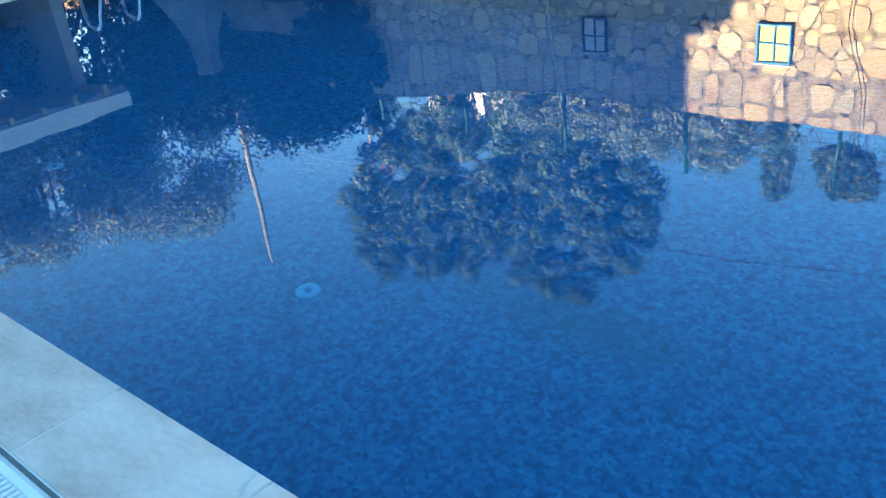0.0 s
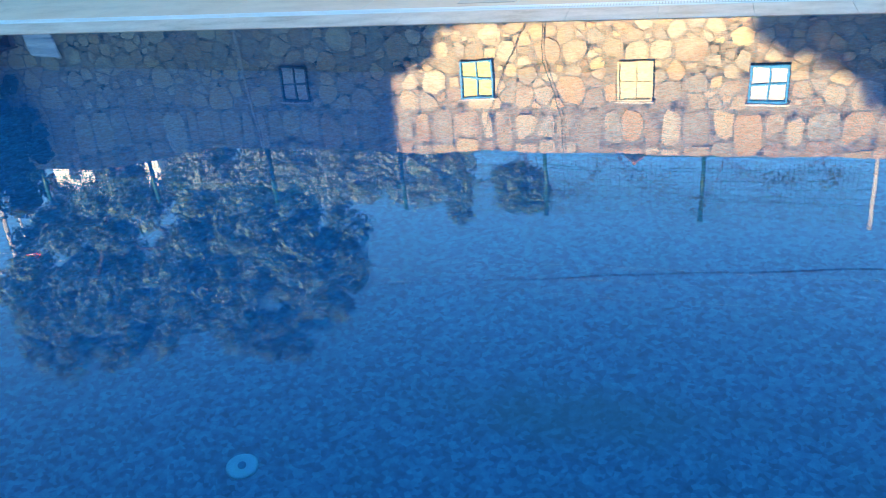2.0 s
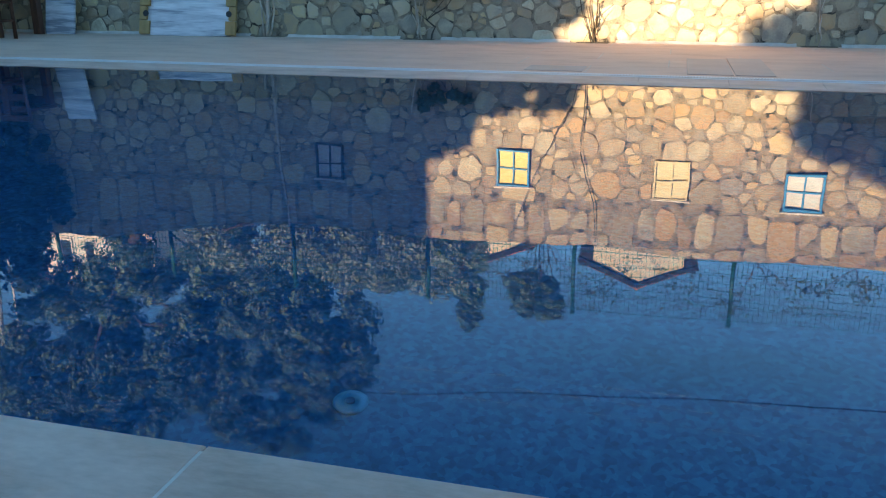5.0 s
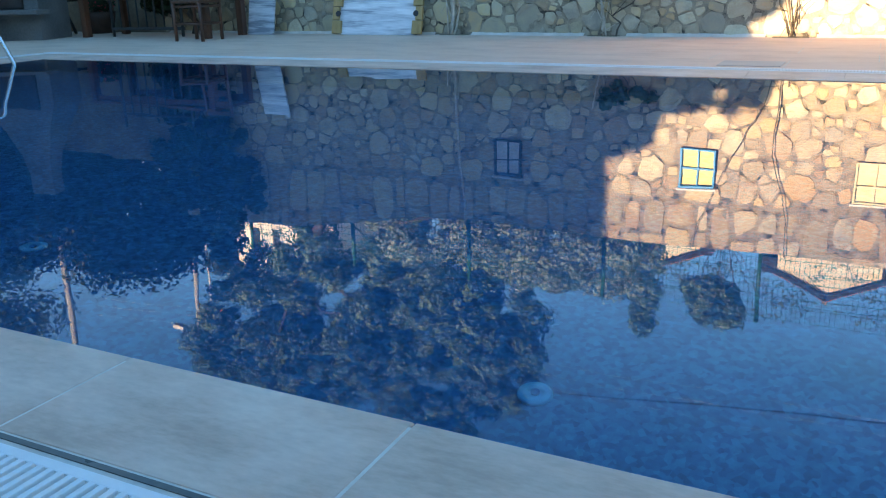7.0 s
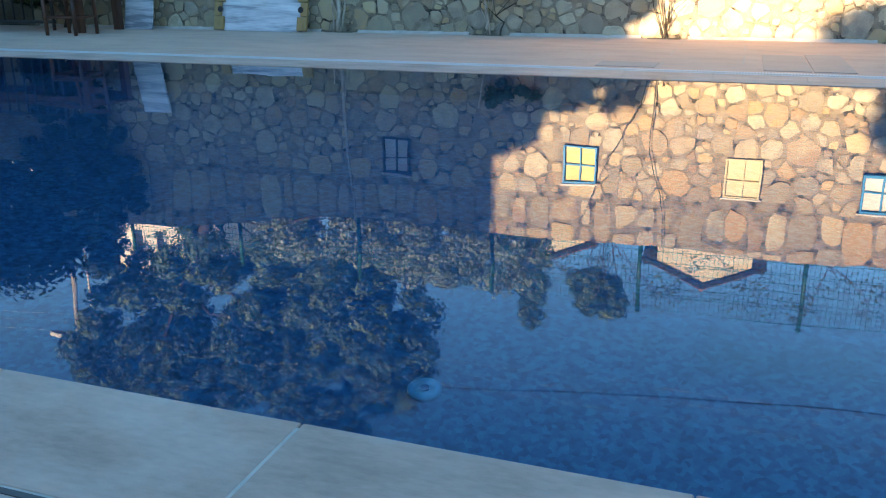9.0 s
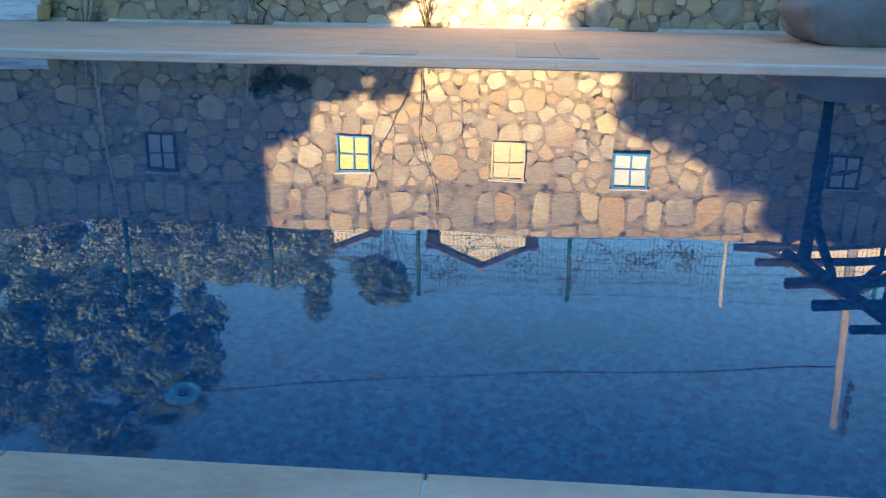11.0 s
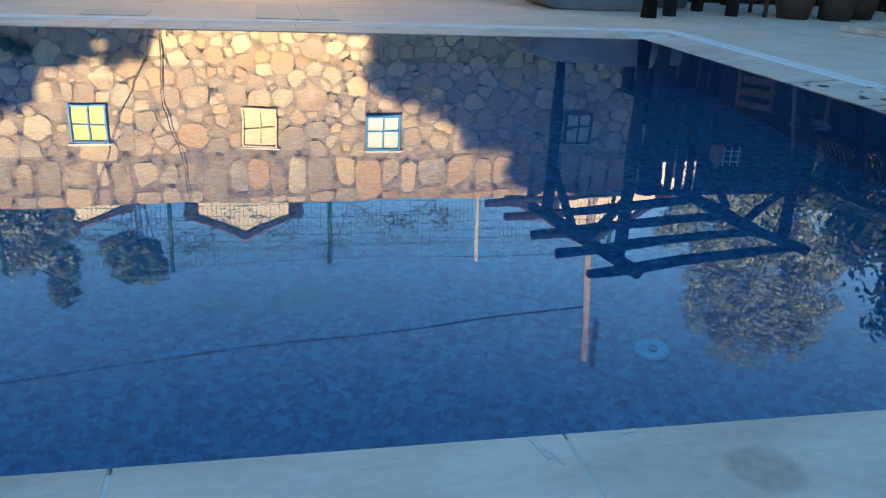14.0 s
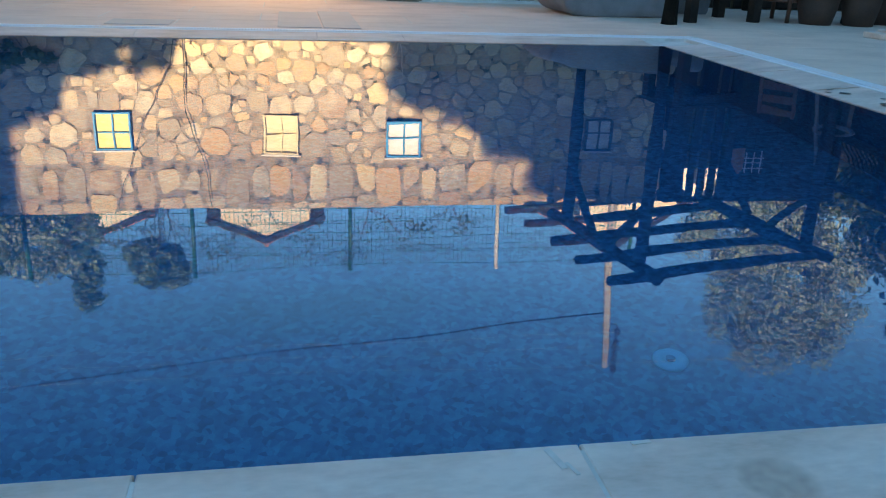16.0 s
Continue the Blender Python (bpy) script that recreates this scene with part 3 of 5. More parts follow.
PLANT_X = (-4.58, -2.75, -0.82, 1.43)


# ---- fence, vines ----
def fence():
    posts = [-8.07, -6.28, -4.49, -2.706, -0.915, 0.874, 2.656, 4.4]
    y = WALL_Y + 0.09
    th = thing("fence", (0, y, 0), "green wire mesh fence standing on the stone wall", "fence")
    for i, x in enumerate(posts):
        bm = bmesh.new()
        b = wall_top(x) - 0.06
        lean = 0.02 if i == 6 else 0.0
        tube(bm, [(x, 0, b), (x + lean, 0, 3.12), ], 0.025 if i != 6 else 0.024, 10)
        p = part("post", bm, GALV if i == 6 else GREEN, th, "pale weathered post" if i == 6 else "")
        bm = bmesh.new()
        spin(bm, [(0.034, 0), (0.034, 0.02), (0.015, 0.034)], 10, (x + lean, 0, 3.12))
        part("post_cap", bm, GALV if i == 6 else GREEN, p)
    for a, b in zip(posts, posts[1:]):
        bm = bmesh.new()
        n = int((b - a) / 0.05)
        for k in range(1, n):
            x = a + (b - a) * k / n
            rod(bm, (x, 0.03, wall_top(x) - 0.05), (x, 0.03, 3.10), 0.003, n=4, caps=False)
        for z in (2.37, 2.54, 2.65, 2.74, 2.83, 2.92, 3.09):
            tube(bm, [(a, 0.03, z), ((a + b) / 2, 0.033, z - 0.006), (b, 0.03, z)], 0.0036, 4)
            if z in (2.54, 2.92):
                tube(bm, [(a, 0.03, z - 0.035), ((a + b) / 2, 0.012, z - 0.036), (b, 0.03, z - 0.035)], 0.0036, 4)
        part("mesh_panel", bm, GREEN, th)


def vine(x, z0, spread_l, spread_r, seed, leaves=240, label="dry climbing vine trained along the wire fence"):
    """A thin climber that wanders along the fence with few leaves."""
    rng = np.random.default_rng(seed)
    th = thing("vine", (x, WALL_Y + 0.06, z0), label, "vine", "climbers on the fence")
    bm = bmesh.new()
    pos = []
    for k in range(5):
        d = -1 if k % 2 else 1
        reach = (spread_l if d < 0 else spread_r) * rng.uniform(0.5, 1)
        z, pts = 0.0, []
        zt = rng.uniform(0.15, 0.72)
        for i in range(9):
            f = i / 8
            pts.append((d * reach * f, rng.normal() * 0.012, zt * min(1, f * 1.8) + rng.normal() * 0.03))
        tube(bm, pts, [0.004 * (1 - 0.6 * i / 8) for i in range(9)], 5)
        pos += [pts[i] for i in range(2, 9) for _ in range(3)]
    part("stem", bm, TWIG, th)
    pos = np.array(pos)
    p = pos[rng.integers(len(pos), size=leaves)] + rng.normal(size=(leaves, 3)) * (0.07, 0.015, 0.03)
    u, v = rng.normal(size=(leaves, 3)), rng.normal(size=(leaves, 3))
    u /= np.linalg.norm(u, axis=1)[:, None]
    v = np.cross(u, v)
    v /= np.linalg.norm(v, axis=1)[:, None]
    a, b = u * 0.022, v * 0.014
    vs = np.stack([p - a, p + b, p + a, p - b], 1).reshape(-1, 3)
    ob = new("leaves", pyd("leaves", vs.tolist(), np.arange(len(vs)).reshape(-1, 4).tolist(), VINELEAF))
    ob.parent = th


def wall_climber(x, paths, label, mat_stem, seed, twigs=0):
    """Stems that rise from the foot of the wall and cling to its face."""
    rng = np.random.default_rng(seed)
    th = thing("climber", (x, WALL_Y - 0.06, DZ), label, "plant", "climbers at the wall's foot")
    for pts, r in paths:
        bm = bmesh.new()
        fine = []
        for (a, b) in zip(pts, pts[1:]):
            for k in range(4):
                f = k / 4
                fine.append((a[0] + (b[0] - a[0]) * f - x + rng.normal() * 0.008, -0.015 + rng.normal() * 0.006, a[1] + (b[1] - a[1]) * f - DZ))
        fine.append((pts[-1][0] - x, -0.015, pts[-1][1] - DZ))
        n = len(fine)
        tube(bm, fine, [r * (1.15 - 0.6 * i / n) for i in range(n)], 6)
        part("stem", bm, mat_stem, th)
    for k in range(twigs):
        bm = bmesh.new()
        a = rng.uniform(0, math.pi)
        h = rng.uniform(0.08, 0.5)
        l = rng.uniform(0.08, 0.22)
        tube(bm, [(rng.normal() * 0.02, -0.01, h * 0.3), (math.cos(a) * l * 0.5, -0.03 + rng.normal() * 0.02, h), (math.cos(a) * l, -0.02, h + rng.uniform(-0.16, 0.1))], [0.005, 0.004, 0.002], 4)
        part("twig", bm, mat_stem, th)
    bm = bmesh.new()
    box(bm, (0, 0.0, 0.002), (0.34, 0.13, 0.008), bevel=0.003)
    part("planting_hole", bm, EARTH, th, "dark earth in a gap of the paving")


# ---- paving ----
def coping_and_deck():
    bed = bmesh.new()
    z = DZ - 0.0015
    x0, x1, y0, y1 = -11.4, 7.6, -3.4, WALL_Y
    k, f = 0.012, CW - 0.004
    for a, b, c, d, low in ((x0, x1, y0, PY0 - k, 0), (x0, x1, PY1 + f, y1, 0), (x0, PX0 - f, PY0 - k, PY1 + f, 0), (PX1 + f, x1, PY0 - k, PY1 + f, 0),
                            (PX0 - f, PX1 + f, PY1 + k, PY1 + f, DIP), (PX0 - f, PX0 - k, PY0 - k, PY1 + k, DIP), (PX1 + k, PX1 + f, PY0 - k, PY1 + k, DIP)):
        box(bed, ((a + b) / 2, (c + d) / 2, z - 0.06 - low), (b - a, d - c, 0.12))
    paving = structure("pavement", bed, GROUT, "beige travertine paving round the pool with pale joints", "paving")
    top = DZ - 0.014

    def slab(w, d, material, dip=(0, 0)):
        b = bmesh.new()
        box(b, (0, 0, 0), (w, d, 0.028))
        for v in b.verts:
            v.co.z -= DIP * max(0, v.co.x / w * dip[0] + v.co.y / d * dip[1] + 0.5) if dip != (0, 0) else 0
        es = [e for e in b.edges if all(v.co.z > 0 for v in e.verts)]
        bmesh.ops.bevel(b, geom=es, offset=0.003, segments=1, affect="EDGES")
        return mesh_of("tile", b, material)

    long_c, far_c = slab(0.597, CW, TILE), slab(0.597, CW, TILE, (0, -1))
    for k in range(-13, 5):
        piece("coping_tile", long_c, paving, (0.6 * k + 0.3, PY0 - CW / 2 + 0.004, top))
        piece("coping_tile", far_c, paving, (0.6 * k + 0.11, PY1 + CW / 2, top))
    side_c, end_c = slab(CW, 0.5865, TILE, (-1, 0)), slab(CW, 0.5865, TILE, (1, 0))
    for k in range(8):
        y = 0.32 + 0.6114 * k
        piece("coping_tile", side_c, paving, (PX1 + CW / 2, y, top))
        piece("coping_tile", end_c, paving, (PX0 - CW / 2, y, top))
    deck = slab(1.195, 0.595, DECK)
    o, of = CW + GO + GW + 0.03, CW + GO + NW + 0.03
    y = PY1 + of + 0.3
    r = 0
    while y < WALL_Y - 0.1:
        x = -10.8 + (0.6 if r % 2 else 0)
        while x < 7.2:
            piece("deck_tile", deck, paving, (x, min(y, WALL_Y - 0.3), top))
            x += 1.2
        y += 0.6
        r += 1
    for sx, n in ((PX1 + of + 0.6, 3), (PX0 - of - 0.6, 3)):
        for i in range(n):
            for k in range(9):
                piece("deck_tile", deck, paving, (sx + math.copysign(1.2 * i, sx), PY1 + of - 0.3 - 0.6 * k, top))
    for i in range(-7, 5):
        for k in range(4):
            piece("deck_tile", deck, paving, (1.2 * i + 0.4, PY0 - o - 0.3 - 0.6 * k, top))

    # overflow grates: white slats across a channel
    def grate(name, x, y, length, along_x, label, wide):
        g = thing(name, (x, y, DZ), label, "grate", "overflow grates")
        b = bmesh.new()
        if along_x:
            for s in (-1, 1):
                box(b, (0, s * (wide / 2 + 0.008), -0.006), (length, 0.022, 0.014), bevel=0.003)
        else:
            for s in (-1, 1):
                box(b, (s * (wide / 2 + 0.008), 0, -0.006), (0.022, length, 0.014), bevel=0.003)
        part("rim", b, PLASTIC, g)
        b = bmesh.new()
        box(b, (0, 0, -0.0045), (length, wide, 0.003) if along_x else (wide, length, 0.003))
        part("channel", b, CHANNEL, g, "dark channel under the slats")
        return g

    def slats(g, a, b, along_x, single, wide):
        sl = bmesh.new()
        box(sl, (0, 0, 0), (0.0115, wide - 0.012, 0.008) if along_x else (wide - 0.012, 0.0115, 0.008), bevel=0.002)
        me = mesh_of("slat", sl, PLASTIC)
        n = int((b - a) / 0.0205)
        if single:
            for k in range(n):
                piece("slat", me, g, (a + 0.0205 * k, 0, 0.002))
        else:
            m = bmesh.new()
            for k in range(n):
                p = a + 0.0205 * k
                box(m, (p, 0, 0.002) if along_x else (0, p, 0.002), (0.0115, wide - 0.012, 0.008) if along_x else (wide - 0.012, 0.0115, 0.008))
            tagged(part("slats", m, PLASTIC, g), kind="stuff")

    off, fo = CW + GO + GW / 2, CW + GO + NW / 2
    xm, xl = (PX0 + PX1) / 2, PX1 - PX0 + 2 * fo + NW
    ym, yl = (PY0 + PY1) / 2, PY1 - PY0 + 2 * (CW + GO) - 0.03
    g = grate("overflow_grate", 0, PY0 - off, xl, True, "white slatted overflow grate along the near coping", GW)
    g.location.x = xm
    slats(g, -2.3 - xm, 3.0 - xm, True, True, GW)
    b = bmesh.new()
    box(b, (0, GW / 2 + 0.034, -0.004), (xl, 0.011, 0.009))
    part("slot", b, WETSTONE, g, "dark narrow slot beside the coping")
    slats(g, -xl / 2 + 0.02, -2.32 - xm, True, False, GW)
    g = grate("overflow_grate", xm, PY1 + fo, xl, True, "white slatted overflow grate along the far coping", NW)
    slats(g, -xl / 2 + 0.02, xl / 2 - 0.02, True, False, NW)
    for x, label in ((PX1 + fo, "white slatted overflow grate along the side coping"), (PX0 - fo, "white slatted overflow grate along the end coping")):
        g = grate("overflow_grate", x, ym, yl, False, label, NW)
        slats(g, -yl / 2 + 0.02, yl / 2 - 0.02, False, False, NW)


# ---- houses, poles, wires ----
def tiled_roof(bm, w, d, rise, over, at, front):
    """Rows of half-round clay tiles on a gable roof whose ridge runs along y."""
    x0, y0, z0 = at
    half = w / 2 + over
    slope = math.atan2(rise, w / 2)
    L = half / math.cos(slope)
    for s in (-1, 1):
        m = Matrix.Translation((x0, y0, z0 + rise)) @ Matrix.Rotation(s * slope, 4, "Y")
        rows = int((d + 2 * front) / 0.2)
        for k in range(rows):
            y = -front + 0.2 * k + 0.05
            a, b = m @ Vector((0, y, 0.0)), m @ Vector((s * L, y, 0.0))
            rod(bm, a, b, 0.04, 0.04, 6)
        box(bm, m @ Vector((s * L / 2, d / 2, -0.02)), (L, d + 2 * front, 0.04), Matrix.Rotation(s * slope, 4, "Y"))
    rod(bm, (x0, y0 - front, z0 + rise + 0.02), (x0, y0 + d + front, z0 + rise + 0.02), 0.06, 0.06, 8)


def house(at, w, d, eave, rise, wall_m, label, over=0.45, windows=(), front=0.12):
    th = thing("house", at, label, "house")
    bm = bmesh.new()
    v = [(-w / 2, 0), (w / 2, 0), (w / 2, eave), (0, eave + rise), (-w / 2, eave)]
    f = [bm.verts.new((x, 0, z)) for x, z in v]
    b = [bm.verts.new((x, d, z)) for x, z in v]
    bm.faces.new(f[::-1])
    bm.faces.new(b)
    for i in range(5):
        bm.faces.new((f[i], f[(i + 1) % 5], b[(i + 1) % 5], b[i]))
    bmesh.ops.recalc_face_normals(bm, faces=bm.faces)
    part("wall", bm, wall_m, th)
    bm = bmesh.new()
    tiled_roof(bm, w, d, rise, over, (0, 0, eave + 0.06), front)
    part("roof", bm, ROOF, th, "orange clay tile roof")
    bm = bmesh.new()
    sl = math.atan2(rise, w / 2)
    L = (w / 2 + over) / math.cos(sl)
    for s in (-1, 1):
        m = Matrix.Translation((0, -front - 0.1, eave + rise - 0.0)) @ Matrix.Rotation(s * sl, 4, "Y")
        box(bm, m @ Vector((s * L / 2, 0.13, -0.02)), (L, 0.16, 0.13), Matrix.Rotation(s * sl, 4, "Y"))
    part("verge_board", bm, TIMBER, th, "dark timber verge boards")
    for s in (-1, 1):
        bm = bmesh.new()
        box(bm, (s * (w / 2 + over * 0.45), d / 2 - 0.1, eave - 0.12 - over * rise / w), (over * 0.85, d, 0.5), bevel=0.01)
        part("eave_beam", bm, TIMBER, th, "dark boxed eave")
    for x, z, ww, hh in windows:
        win = tagged(part_window(th, x, z, ww, hh))
    return th


def part_window(th, x, z, w, h):
    bm = bmesh.new()
    for s in (-1, 1):
        box(bm, (x + s * w / 2, -0.02, z), (0.07, 0.1, h + 0.07), bevel=0.008)
        box(bm, (x, -0.02, z + s * h / 2), (w - 0.07, 0.1, 0.07), bevel=0.008)
    win = part("window", bm, WHITEBOARD, th)
    bm = bmesh.new()
    box(bm, (x, 0.0, z), (w - 0.06, 0.03, h - 0.06))
    part("pane", bm, DARKGLASS, win)
    return win


def utility_pole(at, h, lean, label, arms=True, r=0.11):
    th = thing("utility_pole", at, label, "pole")
    bm = bmesh.new()
    tube(bm, [(0, 0, -0.3), (lean * 0.4, 0, h * 0.5), (lean, 0, h)], [r * 1.15, r, r * 0.8], 12)
    part("shaft", bm, POLEWOOD, th)
    if arms:
        for k in range(4):
            z = h - 0.12 - 0.28 * k
            bm = bmesh.new()
            tube(bm, [(lean, 0, z), (lean + 0.16, -0.02, z), (lean + 0.18, -0.02, z + 0.1)], 0.016, 6)
            a = part("bracket", bm, IRON, th)
            bm = bmesh.new()
            spin(bm, [(0.03, 0), (0.075, 0.025), (0.05, 0.07), (0.075, 0.11), (0.03, 0.16)], 10, (lean + 0.18, -0.02, z + 0.09))
            part("insulator", bm, IRON, a)
    return th


def cable(a, b, sag, r, material, label, wig=0.0, seed=1):
    rng = np.random.default_rng(seed)
    bm = bmesh.new()
    a, b = Vector(a), Vector(b)
    pts = []
    for i in range(25):
        f = i / 24
        p = a.lerp(b, f)
        p.z -= sag * 4 * f * (1 - f)
        pts.append(p - a)
    tube(bm, pts, r, 5)
    ob = new("overhead_cable", mesh_of("overhead_cable", bm, material))
    ob.location = a
    tagged(ob, label, "cable", "overhead cables")


# ---- furniture ----
def stool_chair(at, rz, label, s=0.42):
    th = thing("wooden_chair", at, label, "chair", "wooden chairs on the deck", rz)
    h = s / 2 - 0.02
    for x in (-h, h):
        for y in (-h, h):
            bm = bmesh.new()
            top = 0.92 if y > 0 else 0.45
            tube(bm, [(x, y, 0), (x, y, 0.45), (x, y + (0.06 if y > 0 else 0), top)] if y > 0 else [(x, y, 0), (x, y, top)], 0.021, 8)
            part("leg", bm, REDWOOD, th)
    for a, b in (((-h, -h), (h, -h)), ((-h, h), (h, h)), ((-h, -h), (-h, h)), ((h, -h), (h, h))):
        for z in (0.2, 0.4):
            bm = bmesh.new()
            rod(bm, (*a, z), (*b, z), 0.014)
            part("stretcher", bm, REDWOOD, th)
    bm = bmesh.new()
    box(bm, (0, 0, 0.455), (s, s, 0.035), bevel=0.012)
    part("seat", bm, REDWOOD, th)
    for z in (0.62, 0.76, 0.88):
        bm = bmesh.new()
        box(bm, (0, h + 0.03 + (z - 0.45) * 0.1, z), (s - 0.05, 0.018, 0.07), bevel=0.006)
        part("back_slat", bm, REDWOOD, th)
    return th


def leaning_slab(x0, x1, h, lean, label, blocks=True):
    """A marble sheet leant against the wall between cut pine end boards."""
    th = thing("marble_slab", ((x0 + x1) / 2, WALL_Y - 0.09 - lean, DZ), label, "slab", "marble slabs against the wall")
    w = x1 - x0
    rot = Matrix.Rotation(-math.atan2(lean, h), 4, "X")
    bm = bmesh.new()
    box(bm, rot @ Vector((0, 0, h / 2)), (w - 0.16, 0.03, h), rot, bevel=0.004)
    part("sheet", bm, MARBLE, th)
    if blocks:
        for s in (-1, 1):
            bm = bmesh.new()
            for k in range(3):
                wd = (0.13, 0.09, 0.13)[k]
                box(bm, rot @ Vector((s * (w / 2 - wd / 2), -0.035, 0.005 + h * (k + 0.5) / 3)), (wd, 0.04, h / 3 - 0.008), rot, bevel=0.006)
            board = part("end_board", bm, PINE, th, "notched pine board")
            bm = bmesh.new()
            spin(bm, [(0.036, 0.0), (0.036, 0.01)], 18)
            bmesh.ops.transform(bm, matrix=Matrix.Translation(rot @ Vector((s * (w / 2 - 0.085), -0.05, h / 2))) @ rot @ Matrix.Rotation(radians(90), 4, "X"), verts=bm.verts)
            part("hand_hole", bm, IRON, board, "dark round hand hole")
    return th


def covered_lounger(at, rz, label, length=2.0, width=0.8, height=0.52, seed=1, category="lounger"):
    """Outdoor furniture under a loose cloth cover whose folds hang to the deck."""
    rng = np.random.default_rng(seed)
    th = thing("covered_lounger", at, label, category, "", rz)
    bm = bmesh.new()
    nu, nv = 72, 12
    rings = []
    for j in range(nv + 1):
        f = j / nv
        ring = []
        for i in range(nu):
            a = 2 * math.pi * i / nu
            e = 0.42
            cx = math.copysign(abs(math.cos(a)) ** e, math.cos(a)) * length / 2
            cy = math.copysign(abs(math.sin(a)) ** e, math.sin(a)) * width / 2
            if f < 0.72:
                g = f / 0.72
                z = 0.004 + height * (0.84 + 0.2 * math.cos(a)) * g ** 1.25
                left = max(0.0, -math.cos(a))
                sc = (0.86 - 0.42 * left) + (0.12 + 0.42 * left) * g ** 0.6 + 0.045 * math.sin(g * 3.1) * math.sin(a * 5 + 2 * math.sin(a * 3) + g * 2) + 0.018 * math.sin(a * 13 + g * 7 + 2 * math.sin(a * 4))
            else:
                g = (f - 0.72) / 0.28
                z = height * (0.84 + 0.2 * math.cos(a) * (1 - g)) + 0.025 * math.sin(g * 1.5) + 0.012 * math.sin(a * 4 + g * 5) * (1 - g)
                sc = 0.98 * (1 - g) + 0.02
            ring.append(bm.verts.new((cx * sc, cy * sc, z + 0.012 * noise.noise((cx * 3, cy * 3, z * 6)))))
        rings.append(ring)
    for a, b in zip(rings, rings[1:]):
        for k in range(nu):
            fc = bm.faces.new((a[k], a[(k + 1) % nu], b[(k + 1) % nu], b[k]))
            fc.smooth = True
    bm.faces.new(rings[-1])
    part("cover", bm, CLOTH, th)
    for x in (-1, 1):
        for y in (-1, 1):
            bm = bmesh.new()
            rod(bm, (x * length * 0.2, y * width * 0.2, 0), (x * length * 0.2, y * width * 0.2, 0.3), 0.025)
            part("leg", bm, REDWOOD, th)
    return th


def table(at, rz, w, d, h, label, leg=0.045, material=None, group=""):
    th = thing("table", at, label, "table", group, rz)
    m = material or TIMBER
    n = 5
    for k in range(n):
        bm = bmesh.new()
        box(bm, (0, -d / 2 + d * (k + 0.5) / n, h - 0.015), (w, d / n - 0.008, 0.03), bevel=0.004)
        part("plank", bm, m, th)
    for x in (-1, 1):
        for y in (-1, 1):
            bm = bmesh.new()
            box(bm, (x * (w / 2 - 0.06), y * (d / 2 - 0.06), (h - 0.03) / 2), (leg * 2, leg * 2, h - 0.03), bevel=0.006)
            part("leg", bm, m, th)
    for y in (-1, 1):
        bm = bmesh.new()
        box(bm, (0, y * (d / 2 - 0.06), h - 0.08), (w - 0.12 - leg * 2, 0.03, 0.09), bevel=0.004)
        part("apron", bm, m, th)
    return th


def pot(at, r, h, label):
    th = thing("flower_pot", at, label, "pot", "dark pots under the pergola")
    bm = bmesh.new()
    spin(bm, [(r * 0.72, 0), (r * 0.9, h * 0.4), (r, h * 0.85), (r * 1.08, h * 0.88), (r * 1.08, h), (r * 0.95, h), (r * 0.9, h * 0.9)], 24)
    part("body", bm, POT, th)
    bm = bmesh.new()
    spin(bm, [(r * 0.88, h * 0.89), (r * 0.8, h * 0.93), (0.02, h * 0.94)], 20)
    part("soil", bm, EARTH, th)


def ladder():
    th = thing("pool_ladder", (PX0 + 0.15, 4.48, 0), "polished steel pool ladder rail at the pool corner", "ladder")
    for k, y in enumerate((0.0, -0.5)):
        bm = bmesh.new()
        pts = [(0.03, y, -0.75), (0.02, y, -0.05), (0.0, y, 0.02), (-0.23, y, 0.4)]
        for i in range(1, 8):
            a = math.pi * i / 8
            pts.append((-0.39 + 0.16 * math.cos(a), y, 0.43 + 0.1 * math.sin(a)))
        pts += [(-0.56, y, 0.36), (-0.58, y, DZ)]
        tube(bm, pts, 0.02, 10)
        part("rail", bm, STEEL, th)
    for z in (-0.25, -0.5):
        bm = bmesh.new()
        box(bm, (0.035, -0.25, z), (0.06, 0.48, 0.02), bevel=0.006)
        part("tread", bm, STEEL, th)


def pergola():
    th = thing("pergola", (3.57, 6.39, DZ), "dark rough timber pergola with open rafters over the deck", "pergola", "", 11.5)
    H, W, D = 2.22, 2.1, 1.45
    for n, (x, y) in enumerate(((0, 0), (0.0, D), (W, 0), (W, D))):
        bm = bmesh.new()
        tube(bm, [(x, y, 0), (x + 0.012, y - 0.01, H * 0.5), (x, y, H)], [0.075, 0.07, 0.066], 10)
        part("post", bm, TIMBER, th)
    for x in (0, W):
        bm = bmesh.new()
        tube(bm, [(x, -0.35, H + 0.05), (x + 0.01, D * 0.5, H + 0.06), (x, D + 0.35, H + 0.05)], 0.062, 10)
        part("beam", bm, TIMBER, th)
        for y, s in ((0, 1), (D, -1)):
            bm = bmesh.new()
            tube(bm, [(x, y, H - 0.55), (x, y + s * 0.55, H)], 0.045, 8)
            part("brace", bm, TIMBER, th)
    for k in range(5):
        bm = bmesh.new()
        y = -0.02 + 0.585 * k
        tube(bm, [(-0.34 - 0.03 * (k % 2), y, H + 0.15), (W * 0.4, y + 0.015, H + 0.165), (W + 0.12, y - 0.01, H + 0.15)], [0.052, 0.056, 0.05], 9)
        part("rafter", bm, TIMBER, th)
    bm = bmesh.new()
    tube(bm, [(W + 0.07, -0.1, H + 0.1), (W + 0.08, D + 0.3, H + 0.1)], 0.024, 8)
    part("batten", bm, GALV, th, "pale pipe laid along the beam")


